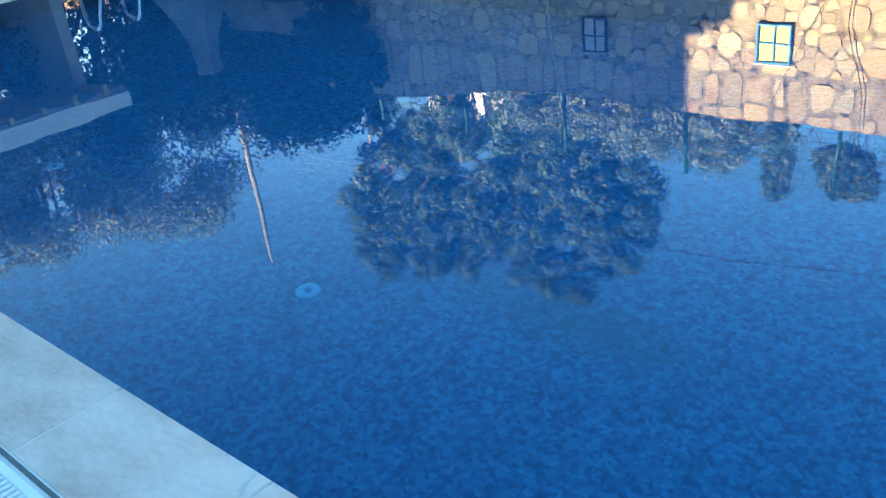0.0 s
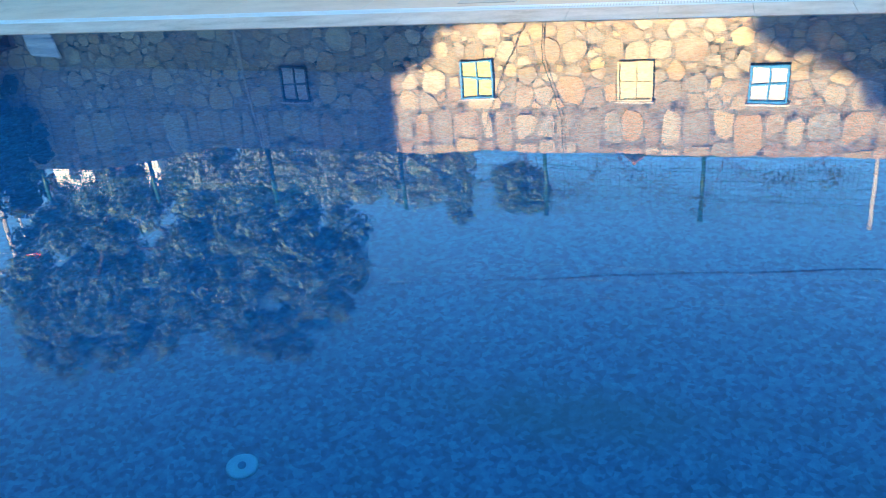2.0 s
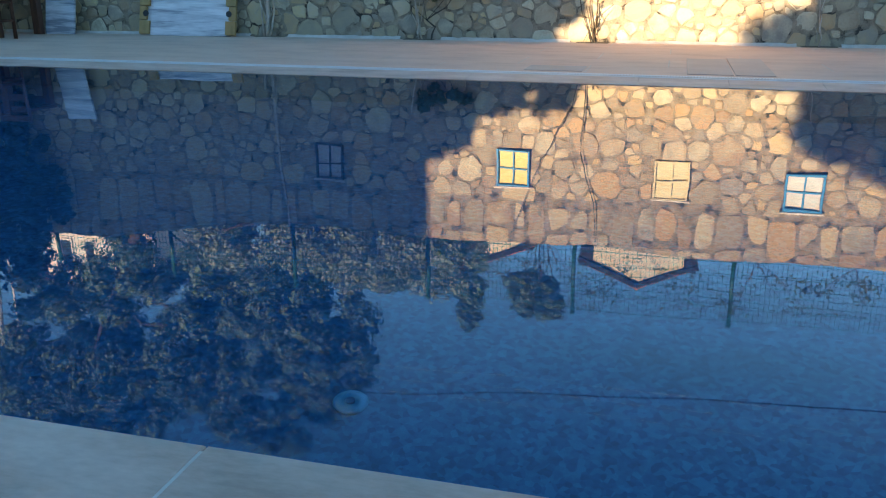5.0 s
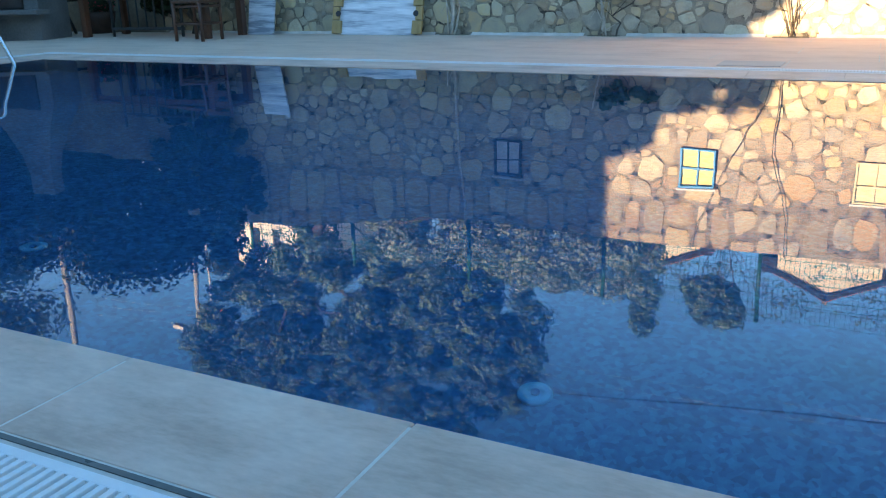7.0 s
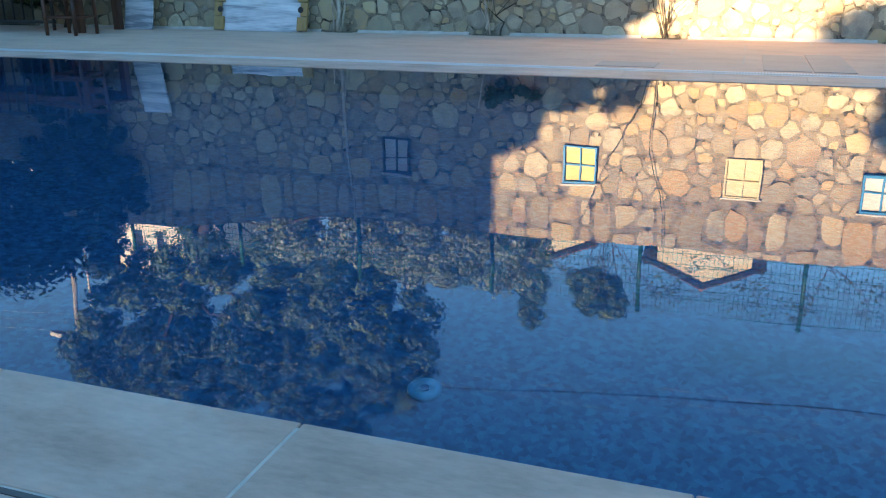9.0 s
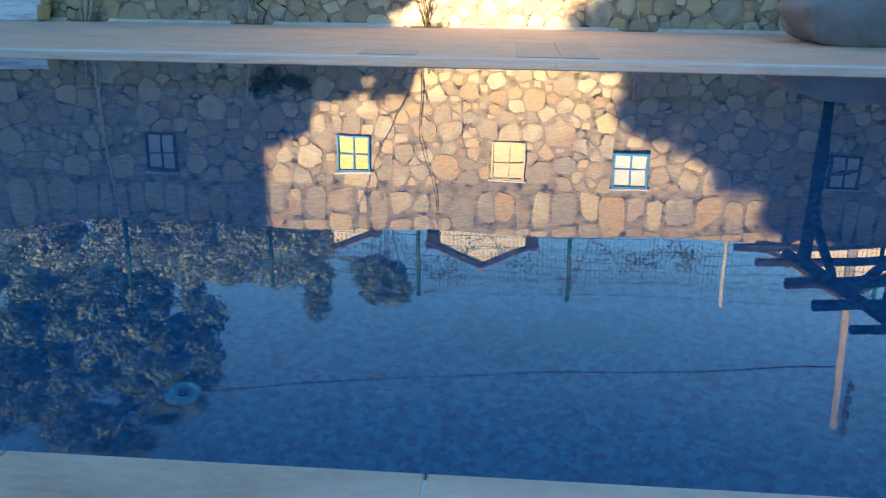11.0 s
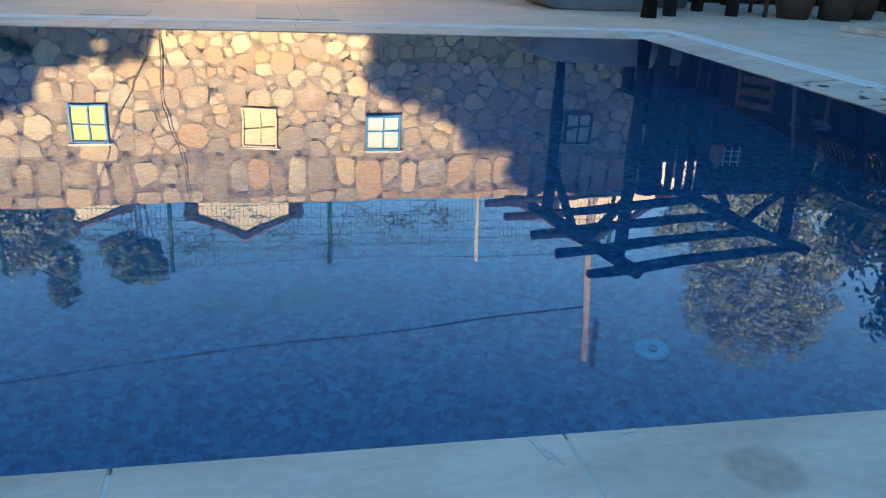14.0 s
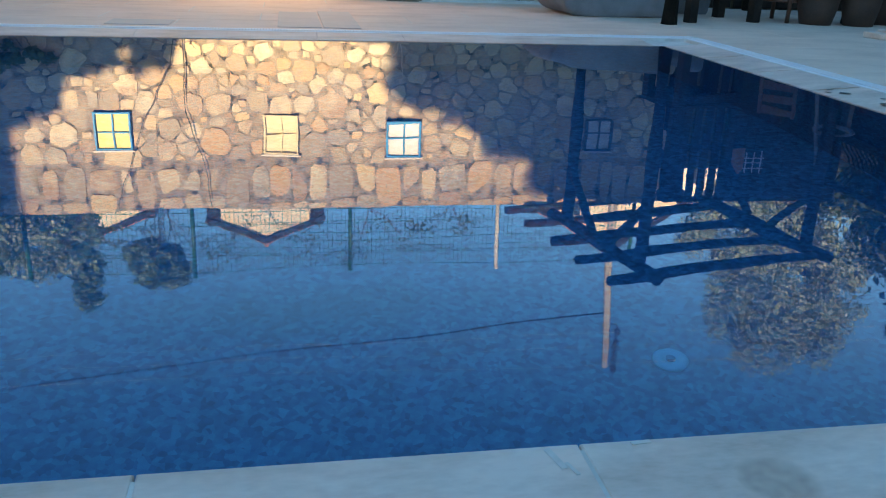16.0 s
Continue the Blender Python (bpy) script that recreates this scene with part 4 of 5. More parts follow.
def timber_screen(x, y0, y1, h, label, rz=0.0, gaps=()):
    """A dark timber screen of posts and boards with a lattice strip near the top."""
    th = thing("timber_screen", (x, y0, DZ), label, "screen", "", rz)
    L = y1 - y0
    n = int(L / 0.9)
    for k in range(n + 1):
        bm = bmesh.new()
        box(bm, (0, L * k / n, h / 2), (0.1, 0.1, h), bevel=0.008)
        part("post", bm, TIMBER, th)
    for k in range(int(L / 0.14)):
        bm = bmesh.new()
        bh = h * (0.7 if not gaps else 1.0)
        box(bm, (0.07, 0.07 + 0.14 * k - (0.02 if k in gaps else 0), 0.01 + bh / 2), (0.022, 0.094 if k in gaps else 0.134, bh), bevel=0.003)
        part("board", bm, TIMBER, th)
    bm = bmesh.new()
    a = np.arange(-0.5, 0 if gaps else L, 0.09)
    for y in a:
        for s in (1, -1):
            p, q = (y, h * 0.72), (y + 0.5 * (1 if s > 0 else 1), h * 0.98)
            if s < 0:
                p, q = (p[0], q[1]), (q[0], p[1])
            if p[0] < 0 or q[0] > L:
                continue
            rod(bm, (0.06 + 0.012 * s, p[0], p[1]), (0.06 + 0.012 * s, q[0], q[1]), 0.012, n=4)
    if gaps:
        bm.free()
    else:
        tagged(part("lattice", bm, TIMBER, th, "diagonal lattice strip"), kind="stuff")
    for z in (h * 0.7, h * 0.99):
        bm = bmesh.new()
        box(bm, (0.02, L / 2, z), (0.06, L, 0.07), bevel=0.006)
        part("rail", bm, TIMBER, th)


def umbrella_base(at):
    th = thing("umbrella_base", at, "pale stone umbrella base slab with a short wooden socket", "umbrella base", "", 12)
    bm = bmesh.new()
    box(bm, (0, 0, 0.025), (0.75, 0.75, 0.05), bevel=0.012)
    part("slab", bm, TILE, th)
    bm = bmesh.new()
    box(bm, (0.02, 0.02, 0.062), (0.6, 0.6, 0.024), bevel=0.006)
    part("upper_slab", bm, TILE, th)
    bm = bmesh.new()
    spin(bm, [(0.09, 0.074), (0.09, 0.13), (0.075, 0.14), (0.07, 0.22), (0.05, 0.235)], 18, (0.02, 0.05, 0))
    part("socket", bm, REDWOOD, th, "worn wooden socket")


def porch():
    """The white house at the pool's end: an open porch with plastered pillars under a tiled eave."""
    th = thing("porch", (-12.0, 0.6, DZ), "white plastered porch with pillars and a low tiled eave", "house")
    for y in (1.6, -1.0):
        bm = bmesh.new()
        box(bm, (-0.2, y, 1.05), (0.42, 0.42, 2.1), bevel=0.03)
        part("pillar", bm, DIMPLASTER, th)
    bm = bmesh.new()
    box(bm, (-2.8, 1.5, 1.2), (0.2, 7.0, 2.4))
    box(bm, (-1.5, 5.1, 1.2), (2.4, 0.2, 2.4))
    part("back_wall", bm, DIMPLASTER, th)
    tilt = Matrix.Rotation(0.12, 4, "Y")
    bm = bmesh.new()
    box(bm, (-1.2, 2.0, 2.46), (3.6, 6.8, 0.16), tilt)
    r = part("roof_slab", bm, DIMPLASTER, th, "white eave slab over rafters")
    bm = bmesh.new()
    box(bm, (0.62, 2.0, 2.36), (0.05, 6.84, 0.3), bevel=0.006)
    part("fascia", bm, WHITEBOARD, th, "white painted fascia board")
    for k in range(13):
        bm = bmesh.new()
        box(bm, (0.1, -1.2 + 0.52 * k, 2.2), (1.1, 0.08, 0.12), tilt, bevel=0.006)
        part("rafter", bm, PINE, r)
    bm = bmesh.new()
    for k in range(42):
        rod(bm, (-2.9, -1.3 + 0.16 * k, 2.84), (0.5, -1.3 + 0.16 * k, 2.43), 0.07, 0.07, 6)
    part("roof", bm, ROOF, th)


def fireplace():
    th = thing("outdoor_fireplace", (-10.35, 7.0, DZ), "white plastered outdoor fireplace narrowing to its chimney", "fireplace", "", 20)
    # hood and shelf take the plaster whose colour is darkened for shade
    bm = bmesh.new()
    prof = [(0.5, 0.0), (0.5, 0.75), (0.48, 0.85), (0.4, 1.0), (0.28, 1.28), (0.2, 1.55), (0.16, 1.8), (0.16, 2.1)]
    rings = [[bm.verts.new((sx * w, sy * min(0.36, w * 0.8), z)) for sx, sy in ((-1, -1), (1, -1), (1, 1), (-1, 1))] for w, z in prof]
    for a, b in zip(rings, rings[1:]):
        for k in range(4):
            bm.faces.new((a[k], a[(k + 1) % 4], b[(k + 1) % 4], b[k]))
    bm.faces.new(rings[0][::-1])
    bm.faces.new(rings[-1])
    part("hood", bm, SHADEDPLASTER, th)
    bm = bmesh.new()
    box(bm, (0, -0.375, 0.62), (0.62, 0.04, 0.44), bevel=0.01)
    part("fire_opening", bm, IRON, th, "dark sooty fire opening")
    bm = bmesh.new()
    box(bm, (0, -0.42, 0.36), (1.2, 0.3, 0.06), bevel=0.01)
    part("hearth_shelf", bm, SHADEDPLASTER, th)


def iron_gate(at, rz):
    th = thing("iron_gate", at, "black wrought iron railing gate with upright bars", "gate", "", rz)
    for z in (0.12, 0.95):
        bm = bmesh.new()
        box(bm, (0.55, 0, z), (1.1, 0.03, 0.035), bevel=0.004)
        part("rail", bm, IRON, th)
    for k in range(9):
        bm = bmesh.new()
        rod(bm, (0.02 + 0.132 * k, 0, 0.02 if k in (0, 8) else 0.12), (0.02 + 0.132 * k, 0, 1.1 if k in (0, 8) else 0.95), 0.011 if k not in (0, 8) else 0.02)
        part("bar", bm, IRON, th)


def street_lamp(at, h, label):
    th = thing("street_lamp", at, label, "street lamp")
    bm = bmesh.new()
    tube(bm, [(0, 0, -0.2), (-0.12, 0, h * 0.5), (-0.3, 0, h)], [0.07, 0.062, 0.05], 10)
    part("shaft", bm, POLEWOOD, th)
    bm = bmesh.new()
    tube(bm, [(-0.26, 0, h - 0.45), (-0.6, -0.05, h - 0.42), (-0.75, -0.05, h - 0.44)], 0.022, 8)
    part("arm", bm, IRON, th)
    bm = bmesh.new()
    box(bm, (-0.86, -0.05, h - 0.46), (0.36, 0.16, 0.1), bevel=0.03)
    part("lamp_head", bm, LAMPWHITE, th, "white enamel lamp head")
    return th


def shed(at):
    """A small hut under a striped red sheet roof."""
    th = thing("garden_hut", at, "small hut with red corrugated sheet roof", "hut")
    bm = bmesh.new()
    box(bm, (0, 0, 1.95), (0.9, 0.9, 3.9))
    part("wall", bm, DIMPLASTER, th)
    tilt = Matrix.Rotation(0.5, 4, "X")
    bm = bmesh.new()
    for k in range(9):
        box(bm, (-0.6 + 0.15 * k, -0.1, 4.12), (0.12, 1.3, 0.05), tilt, bevel=0.02)
    part("roof", bm, RED, th, "red corrugated roof sheets")


def red_sign(at):
    th = thing("road_sign", at, "small red sign on a thin steel post", "sign")
    bm = bmesh.new()
    rod(bm, (0, 0, -0.2), (0, 0, 5.2), 0.025)
    part("post", bm, GALV, th)
    bm = bmesh.new()
    box(bm, (0.1, -0.03, 5.05), (0.45, 0.02, 0.24), bevel=0.005)
    p = part("panel", bm, RED, th)
    bm = bmesh.new()
    box(bm, (0.05, -0.046, 5.0), (0.12, 0.008, 0.1))
    part("white_field", bm, LAMPWHITE, p, "plain white field")


def pool_net(at):
    th = thing("pool_net", at, "grey upright pole with a thin hoop among the pots", "pool net")
    bm = bmesh.new()
    tube(bm, [(0, 0, 0), (0.1, 0, 0.7), (0.23, 0, 1.42)], 0.02, 8)
    part("pole", bm, CHANNEL, th)
    bm = bmesh.new()
    tube(bm, [(0.36 + 0.19 * math.cos(a * math.pi / 14), 0.19 * math.sin(a * math.pi / 14), 1.05) for a in range(29)], 0.016, 6)
    part("hoop", bm, CHANNEL, th)


def wall_plaque(at):
    """An arched reddish plaque and a small white wire rack beside it on the timber screen."""
    th = thing("wall_plaque", at, "arched reddish clay plaque hung on the timber screen", "plaque")
    bm = bmesh.new()
    pts = [(-0.1, -0.15), (0.1, -0.15), (0.1, 0.08)] + [(0.1 * math.cos(a), 0.08 + 0.1 * math.sin(a)) for a in (0.5, 1.0, 1.57, 2.1, 2.6)] + [(-0.1, 0.08)]
    f = [bm.verts.new((x, -0.03, z)) for x, z in pts]
    b = [bm.verts.new((x, 0.0, z)) for x, z in pts]
    bm.faces.new(f)
    bm.faces.new(b[::-1])
    for k in range(len(pts)):
        bm.faces.new((f[k], b[k], b[(k + 1) % len(pts)], f[(k + 1) % len(pts)]))
    bmesh.ops.recalc_face_normals(bm, faces=bm.faces)
    part("panel", bm, ROOF, th)


def wire_rack(at):
    th = thing("wire_rack", at, "small white wire rack on the timber screen", "rack")
    for k in range(3):
        bm = bmesh.new()
        rod(bm, (-0.1 + 0.1 * k, 0, -0.14), (-0.1 + 0.1 * k, 0, 0.14), 0.008)
        part("upright", bm, LAMPWHITE, th)
        bm = bmesh.new()
        rod(bm, (-0.14, 0.012, -0.08 + 0.08 * k), (0.14, 0.012, -0.08 + 0.08 * k), 0.007)
        part("crossbar", bm, LAMPWHITE, th)


def folding_frame(at, rz):
    th = thing("folding_bench", at, "dark folding bench frame with slanted legs", "bench", "", rz)
    for y in (-0.22, 0.22):
        for s in (-1, 1):
            bm = bmesh.new()
            tube(bm, [(s * 0.48, y, 0), (s * 0.28, y, 0.45)], 0.02, 8)
            part("leg", bm, IRON, th)
        bm = bmesh.new()
        tube(bm, [(-0.42, y, 0.15), (0.42, y, 0.15)], 0.014, 8)
        part("stretcher", bm, IRON, th)
    for k in range(4):
        bm = bmesh.new()
        box(bm, (0, -0.21 + 0.14 * k, 0.465), (1.1, 0.12, 0.026), bevel=0.005)
        part("slat", bm, TIMBER, th)


def flower_tub(at):
    rng = np.random.default_rng(31)
    th = thing("flower_tub", at, "dark tub with red flowering plant", "flower pot")
    bm = bmesh.new()
    spin(bm, [(0.17, 0), (0.22, 0.2), (0.24, 0.3), (0.22, 0.3), (0.2, 0.26)], 20)
    part("body", bm, POT, th)
    for name, m, n, sz in (("leaves", DARKLEAF, 900, 0.05), ("flowers", FLOWER, 160, 0.03)):
        d = rng.normal(size=(n, 3))
        d /= np.linalg.norm(d, axis=1)[:, None]
        p = d * (0.26, 0.26, 0.22) * (rng.random((n, 1)) ** 0.4 if name == "leaves" else 1.0) + (0, 0, 0.46)
        u = rng.normal(size=(n, 3))
        u /= np.linalg.norm(u, axis=1)[:, None]
        v = np.cross(u, d)
        v /= np.linalg.norm(v, axis=1)[:, None]
        vs = np.stack([p - u * sz * 0.5, p + v * sz * 0.35, p + u * sz * 0.5, p - v * sz * 0.35], 1).reshape(-1, 3)
        ob = new(name, pyd(name, vs.tolist(), np.arange(len(vs)).reshape(-1, 4).tolist(), m))
        ob.parent = th


def marks_on_stone():
    """A brown stain and drops of water on the coping, and patched tiles in the deck."""
    bm = bmesh.new()
    bmesh.ops.create_circle(bm, cap_ends=True, radius=0.066, segments=40)
    ob = tagged(new("stain", mesh_of("stain", bm, STAIN)), "faint brown ring stain on the pool coping", "stain")
    ob.location = (0.84, -0.115, DZ + 0.0012)
    bm = bmesh.new()
    for x, y, w, l, a in ((0.556, -0.03, 0.01, 0.05, 0.25), (0.572, -0.055, 0.006, 0.03, 0.3), (0.69, -0.005, 0.03, 0.008, 0.1)):
        box(bm, (x, y, DZ + 0.0005), (w, l, 0.002), Matrix.Rotation(a, 4, "Z"), bevel=0.0008)
    tagged(new("grout_smear", mesh_of("grout_smear", bm, GROUT)), "pale smears of grout beside a coping joint", "smear", kind="stuff")
    rng = np.random.default_rng(5)
    bm = bmesh.new()
    for k in range(30):
        x, y = rng.uniform(2.9, 3.3), rng.uniform(1.4, 3.1)
        r = rng.uniform(0.008, 0.024)
        a0 = rng.uniform(0, 6)
        bm.faces.new([bm.verts.new((x + r * math.cos(a + a0) * rng.uniform(0.6, 1.3) * 1.5, y + r * math.sin(a + a0) * rng.uniform(0.6, 1.3), DZ + 0.003 - DIP * min(1, max(0, 1 - (x - PX1) / CW)))) for a in (0, 0.8, 1.6, 2.4, 3.2, 4.0, 4.8, 5.5)])
    tagged(new("wet_spots", mesh_of("wet_spots", bm, WETSTONE)), "dark wet spots on the side coping", "spots", kind="stuff")
    for x0, x1, y0, y1 in ((0.14, 0.46, 5.5, 6.75), (0.475, 0.75, 5.5, 6.85), (-1.06, -0.62, 5.5, 5.86)):
        bm = bmesh.new()
        box(bm, (0, 0, 0), (x1 - x0, y1 - y0, 0.006), bevel=0.0015)
        ob = tagged(new("patch_tile", mesh_of("patch_tile", bm, PATCH)), "greyer replacement tile set in the deck", "tile", "patched deck tiles")
        ob.location = ((x0 + x1) / 2, (y0 + y1) / 2, DZ + 0.002)


# ---- what shades the yard from behind the camera ----
def shade_givers():
    bm = bmesh.new()
    box(bm, (-12.3, -1.95, 2.6), (14.0, 0.3, 5.3))
    box(bm, (-13.6, -1.95, 6.3), (2.2, 0.28, 2.2))
    structure("wall_west", bm, PLASTER, "plain white plastered house wall beside the deck", "wall")
    # added out of view, so that deck and pool lie out of the sun
    bm = bmesh.new()
    box(bm, (5.0, -3.75, 1.46), (31.0, 0.25, 2.92))
    structure("wall_south", bm, PLASTER, "unseen plain white wall added behind the deck to block sun", "wall")


def from_wall(x, z, s):
    """The place from which the sun's ray over s metres meets the stone wall at (x, z)."""
    return Vector((x, WALL_Y, z)) - RAY * s


ground()
pool()
inlets()
shade_givers()
stone_wall()
fence()
coping_and_deck()

# behind the fence
house((-0.52, 22.3, 2.5), 2.5, 6.0, 4.6, 0.58, CREAM, "cream plastered house with gabled orange tile roof", 0.4)
house((-5.2, 22.6, 2.5), 2.7, 6.0, 4.36, 0.58, CREAM, "cream house with orange tile roof among trees", 0.38)
house((9.7, 22.3, 2.5), 4.2, 7.0, 4.4, 1.25, CREAM, "cream house with orange tiles behind the pergola", windows=((-1.2, 4.2, 0.5, 0.7),))
house((14.2, 24.0, 2.6), 3.6, 6.0, 4.2, 1.0, PLASTER, "white house with orange tiles beyond the pergola", 0.4, windows=((-0.9, 3.6, 0.5, 0.8), (0.6, 3.6, 0.5, 0.8)))
house((-19.5, 24.0, 2.6), 4.6, 7.0, 7.35, 0.5, PLASTER, "white plastered house seen through the trees", windows=((-1.3, 6.4, 0.5, 1.3), (-0.3, 6.4, 0.4, 1.3), (0.9, 6.6, 0.5, 1.2)))
house((-27.6, 24.0, 2.6), 6.0, 7.0, 4.3, 1.2, PLASTER, "small white house far behind the dark trees", windows=((-1.2, 2.6, 0.8, 1.0),))
utility_pole((6.25, 14.0, 2.15), 5.5, 0.3, "grey wooden utility pole with dark insulators", r=0.085)
utility_pole((-12.8, 8.95, 1.2), 6.1, -0.02, "slanting grey wooden utility pole above the trees", arms=False, r=0.06)
for k, (z0, z1, sg) in enumerate(((7.75, 7.62, 0.35), (7.45, 7.2, 0.3), (7.2, 6.88, 0.3))):
    cable((-20, 15.5, z0 + 1.0), (6.62, 14.0, z1), sg, 0.005, ALU, "thin pale overhead wire between poles", seed=k)
    cable((6.62, 14.0, z1), (24, 13.0, z1 + 0.6), 0.3, 0.005, ALU, "thin pale overhead wire between poles", seed=k)
cable((-17, 14.3, 9.6), (6.5, 14.0, 6.45), 0.45, 0.016, CABLE, "black overhead cable sagging between poles")

# trees beyond the wall
tree("evergreen_tree", (-7.7, 10.45, 2.05), 2.6, [(-1.95, 0, 3.95, 1.4, 1.2, 1.45), (-1.1, 0.1, 4.2, 1.0, 1.1, 1.2), (1.55, 0, 3.5, 1.45, 1.2, 1.35), (2.55, 0, 3.1, 0.85, 0.9, 1.05), (-2.75, 0, 4.25, 0.55, 0.9, 0.7), (0.3, 0, 3.3, 0.9, 0.9, 0.9), (3.1, 0.1, 1.9, 0.45, 0.6, 0.8), (-1.6, -0.2, 2.5, 0.8, 0.7, 0.4), (1.4, 0, 2.0, 1.1, 0.7, 0.6), (-0.9, 0, 1.9, 0.5, 0.6, 0.55), (0.35, 0, 2.3, 0.6, 0.6, 0.6)], PINELEAF, 150000, 0.062, "large evergreen tree with dense uneven crown", 3, 0.1, clump=0.14, limbs=11, dense=420, holes=((-1.55, 1.55, 0.8, 0.24), (-0.2, 1.15, 0.3, 0.22)))
tree("evergreen_tree", (-8.2, 12.4, 2.1), 2.4, [(0.6, 0, 3.0, 0.8, 0.7, 0.5)], PINELEAF, 12000, 0.06, "slanting evergreen beside the larger one", 17, 0.09, clump=0.16, limbs=4)
tree("evergreen_tree", (-6.2, 16.5, 2.3), 2.2, [(0, 0, 2.9, 1.2, 1.1, 1.1), (1.3, 0, 1.7, 1.0, 0.9, 0.9)], PINELEAF, 26000, 0.07, "evergreen tree behind the larger one", 14, 0.14, clump=0.18, limbs=8)
tree("hedge_shrub", (-4.7, 9.8, 2.0), 0.6, [(-1.2, 0, 0.85, 1.1, 0.45, 0.6), (0.6, 0, 0.9, 1.2, 0.45, 0.65), (1.7, 0.1, 0.9, 0.7, 0.4, 0.7)], OLIVE, 34000, 0.055, "grey-green bushes growing behind the fence", 4, 0.06, clump=0.1, dense=160)
tree("hedge_shrub", (-8.3, 11.0, 2.05), 0.7, [(-0.35, 0, 1.0, 0.32, 0.4, 0.7), (-0.35, 0, 2.1, 0.7, 0.5, 0.55), (1.3, 0, 1.95, 0.9, 0.5, 0.5), (1.5, 0, 0.9, 0.35, 0.4, 0.6), (2.9, 0, 1.3, 0.7, 0.5, 1.0), (-2.6, 0, 1.2, 0.5, 0.5, 0.9), (-1.6, 0, 2.5, 0.8, 0.5, 0.45), (0.5, 0, 0.6, 2.6, 0.4, 0.35), (-2.6, 0, 0.7, 1.0, 0.4, 0.5)], PINELEAF, 80000, 0.05, "dark evergreen undergrowth behind the fence", 21, 0.07, clump=0.09, dense=170, holes=((-1.35, 1.75, 0.85, 0.28), (0.2, 1.2, 0.35, 0.24)))
tree("slim_tree", (-3.2, 12.9, 2.1), 1.9, [(0, 0, 2.95, 0.2, 0.2, 0.65), (0.02, 0, 1.9, 0.3, 0.3, 0.9), (0.02, 0, 2.5, 0.22, 0.22, 0.5), (-0.6, 0, 1.35, 0.45, 0.4, 0.65), (-1.2, 0, 1.1, 0.5, 0.4, 0.8)], PINELEAF, 20000, 0.06, "slim young evergreen tree behind the fence", 5, 0.04, clump=0.075, dense=110)
tree("round_shrub", (-1.95, 12.6, 2.1), 1.2, [(0.05, 0, 2.5, 0.4, 0.38, 0.3), (-0.15, 0, 2.3, 0.34, 0.34, 0.22)], PINELEAF, 20000, 0.055, "round dark green bush behind the fence", 6, 0.03, clump=0.075, dense=160)
tree("olive_tree", (8.45, 11.2, 2.0), 1.8, [(0, 0, 2.85, 1.3, 1.2, 1.5), (-0.9, 0, 1.7, 1.0, 0.9, 0.9), (1.0, 0.2, 1.6, 1.1, 1.0, 1.1)], OLIVE, 60000, 0.055, "silvery olive tree with drooping twigs", 8, 0.14, drop=0.3, clump=0.12, dense=210)
tree("dark_tree", (11.3, 8.5, 0.0), 2.0, [(0, 0, 3.8, 1.7, 1.6, 2.0), (0.9, 0.6, 5.0, 1.6, 1.4, 1.5), (-1.2, 0.2, 3.0, 1.0, 0.8, 1.2), (-2.3, 0.3, 2.7, 0.85, 0.55, 1.0), (-1.7, 0.2, 4.0, 0.7, 0.6, 0.75)], DARKLEAF, 56000, 0.11, "dark leafy tree beside the timber screen", 9, 0.16, clump=0.26, dense=200)
tree("dark_tree", (-11.3, 11.2, 2.0), 1.2, [(0, 0, 2.0, 0.55, 0.6, 0.9), (-0.6, 0, 1.3, 0.6, 0.6, 0.8)], DARKLEAF, 14000, 0.08, "dark young tree behind the end of the wall", 23, 0.06, clump=0.14)
tree("dark_tree", (-12.4, 10.4, 0.6), 2.2, [(0, 0, 2.5, 2.0, 1.6, 1.6), (-2.6, 0, 2.4, 2.2, 1.6, 1.5), (-0.3, -1.3, 2.3, 1.1, 0.8, 1.3)], DARKLEAF, 60000, 0.09, "dark dense tree over the end of the wall", 10, 0.2, clump=0.3, limbs=14, holes=((-0.8, 2.2, 0.32, 0.24), (-1.25, 1.95, 0.2, 0.12)))
tree("olive_tree", (-15.8, 6.2, 0.0), 2.6, [(0, 0, 4.6, 1.9, 2.2, 1.8), (0.5, -2.6, 4.2, 1.8, 2.2, 1.5), (0.9, 2.2, 4.9, 1.6, 1.7, 1.7)], OLIVE, 70000, 0.085, "tall grey-leaved olive tree behind the porch", 11, 0.22, clump=0.3, limbs=14)

# added mostly out of view, to keep sky light off the pool's right end
tree("dark_tree", (10.6, 4.2, 0.0), 1.8, [(0, 0, 3.6, 1.9, 2.2, 2.0), (0.3, -2.6, 3.4, 1.8, 2.0, 1.9)], DARKLEAF, 34000, 0.11, "dark leafy tree added out of view to block sky light", 19, 0.16, clump=0.3, dense=220)
tree("dark_tree", (9.0, 9.4, 0.0), 1.2, [(0, 0, 1.9, 1.7, 0.9, 1.5), (2.2, -0.6, 2.1, 1.4, 1.0, 1.6)], DARKLEAF, 36000, 0.08, "dark bushes behind the timber screen", 16, 0.1, clump=0.2, dense=200)
tree("dark_tree", (-14.2, 7.2, 0.0), 1.6, [(0, 0, 2.2, 1.6, 1.8, 1.9), (0.6, 1.6, 2.4, 1.5, 1.4, 1.8)], DARKLEAF, 40000, 0.09, "dark dense tree beside the porch", 15, 0.16, clump=0.3, limbs=12)
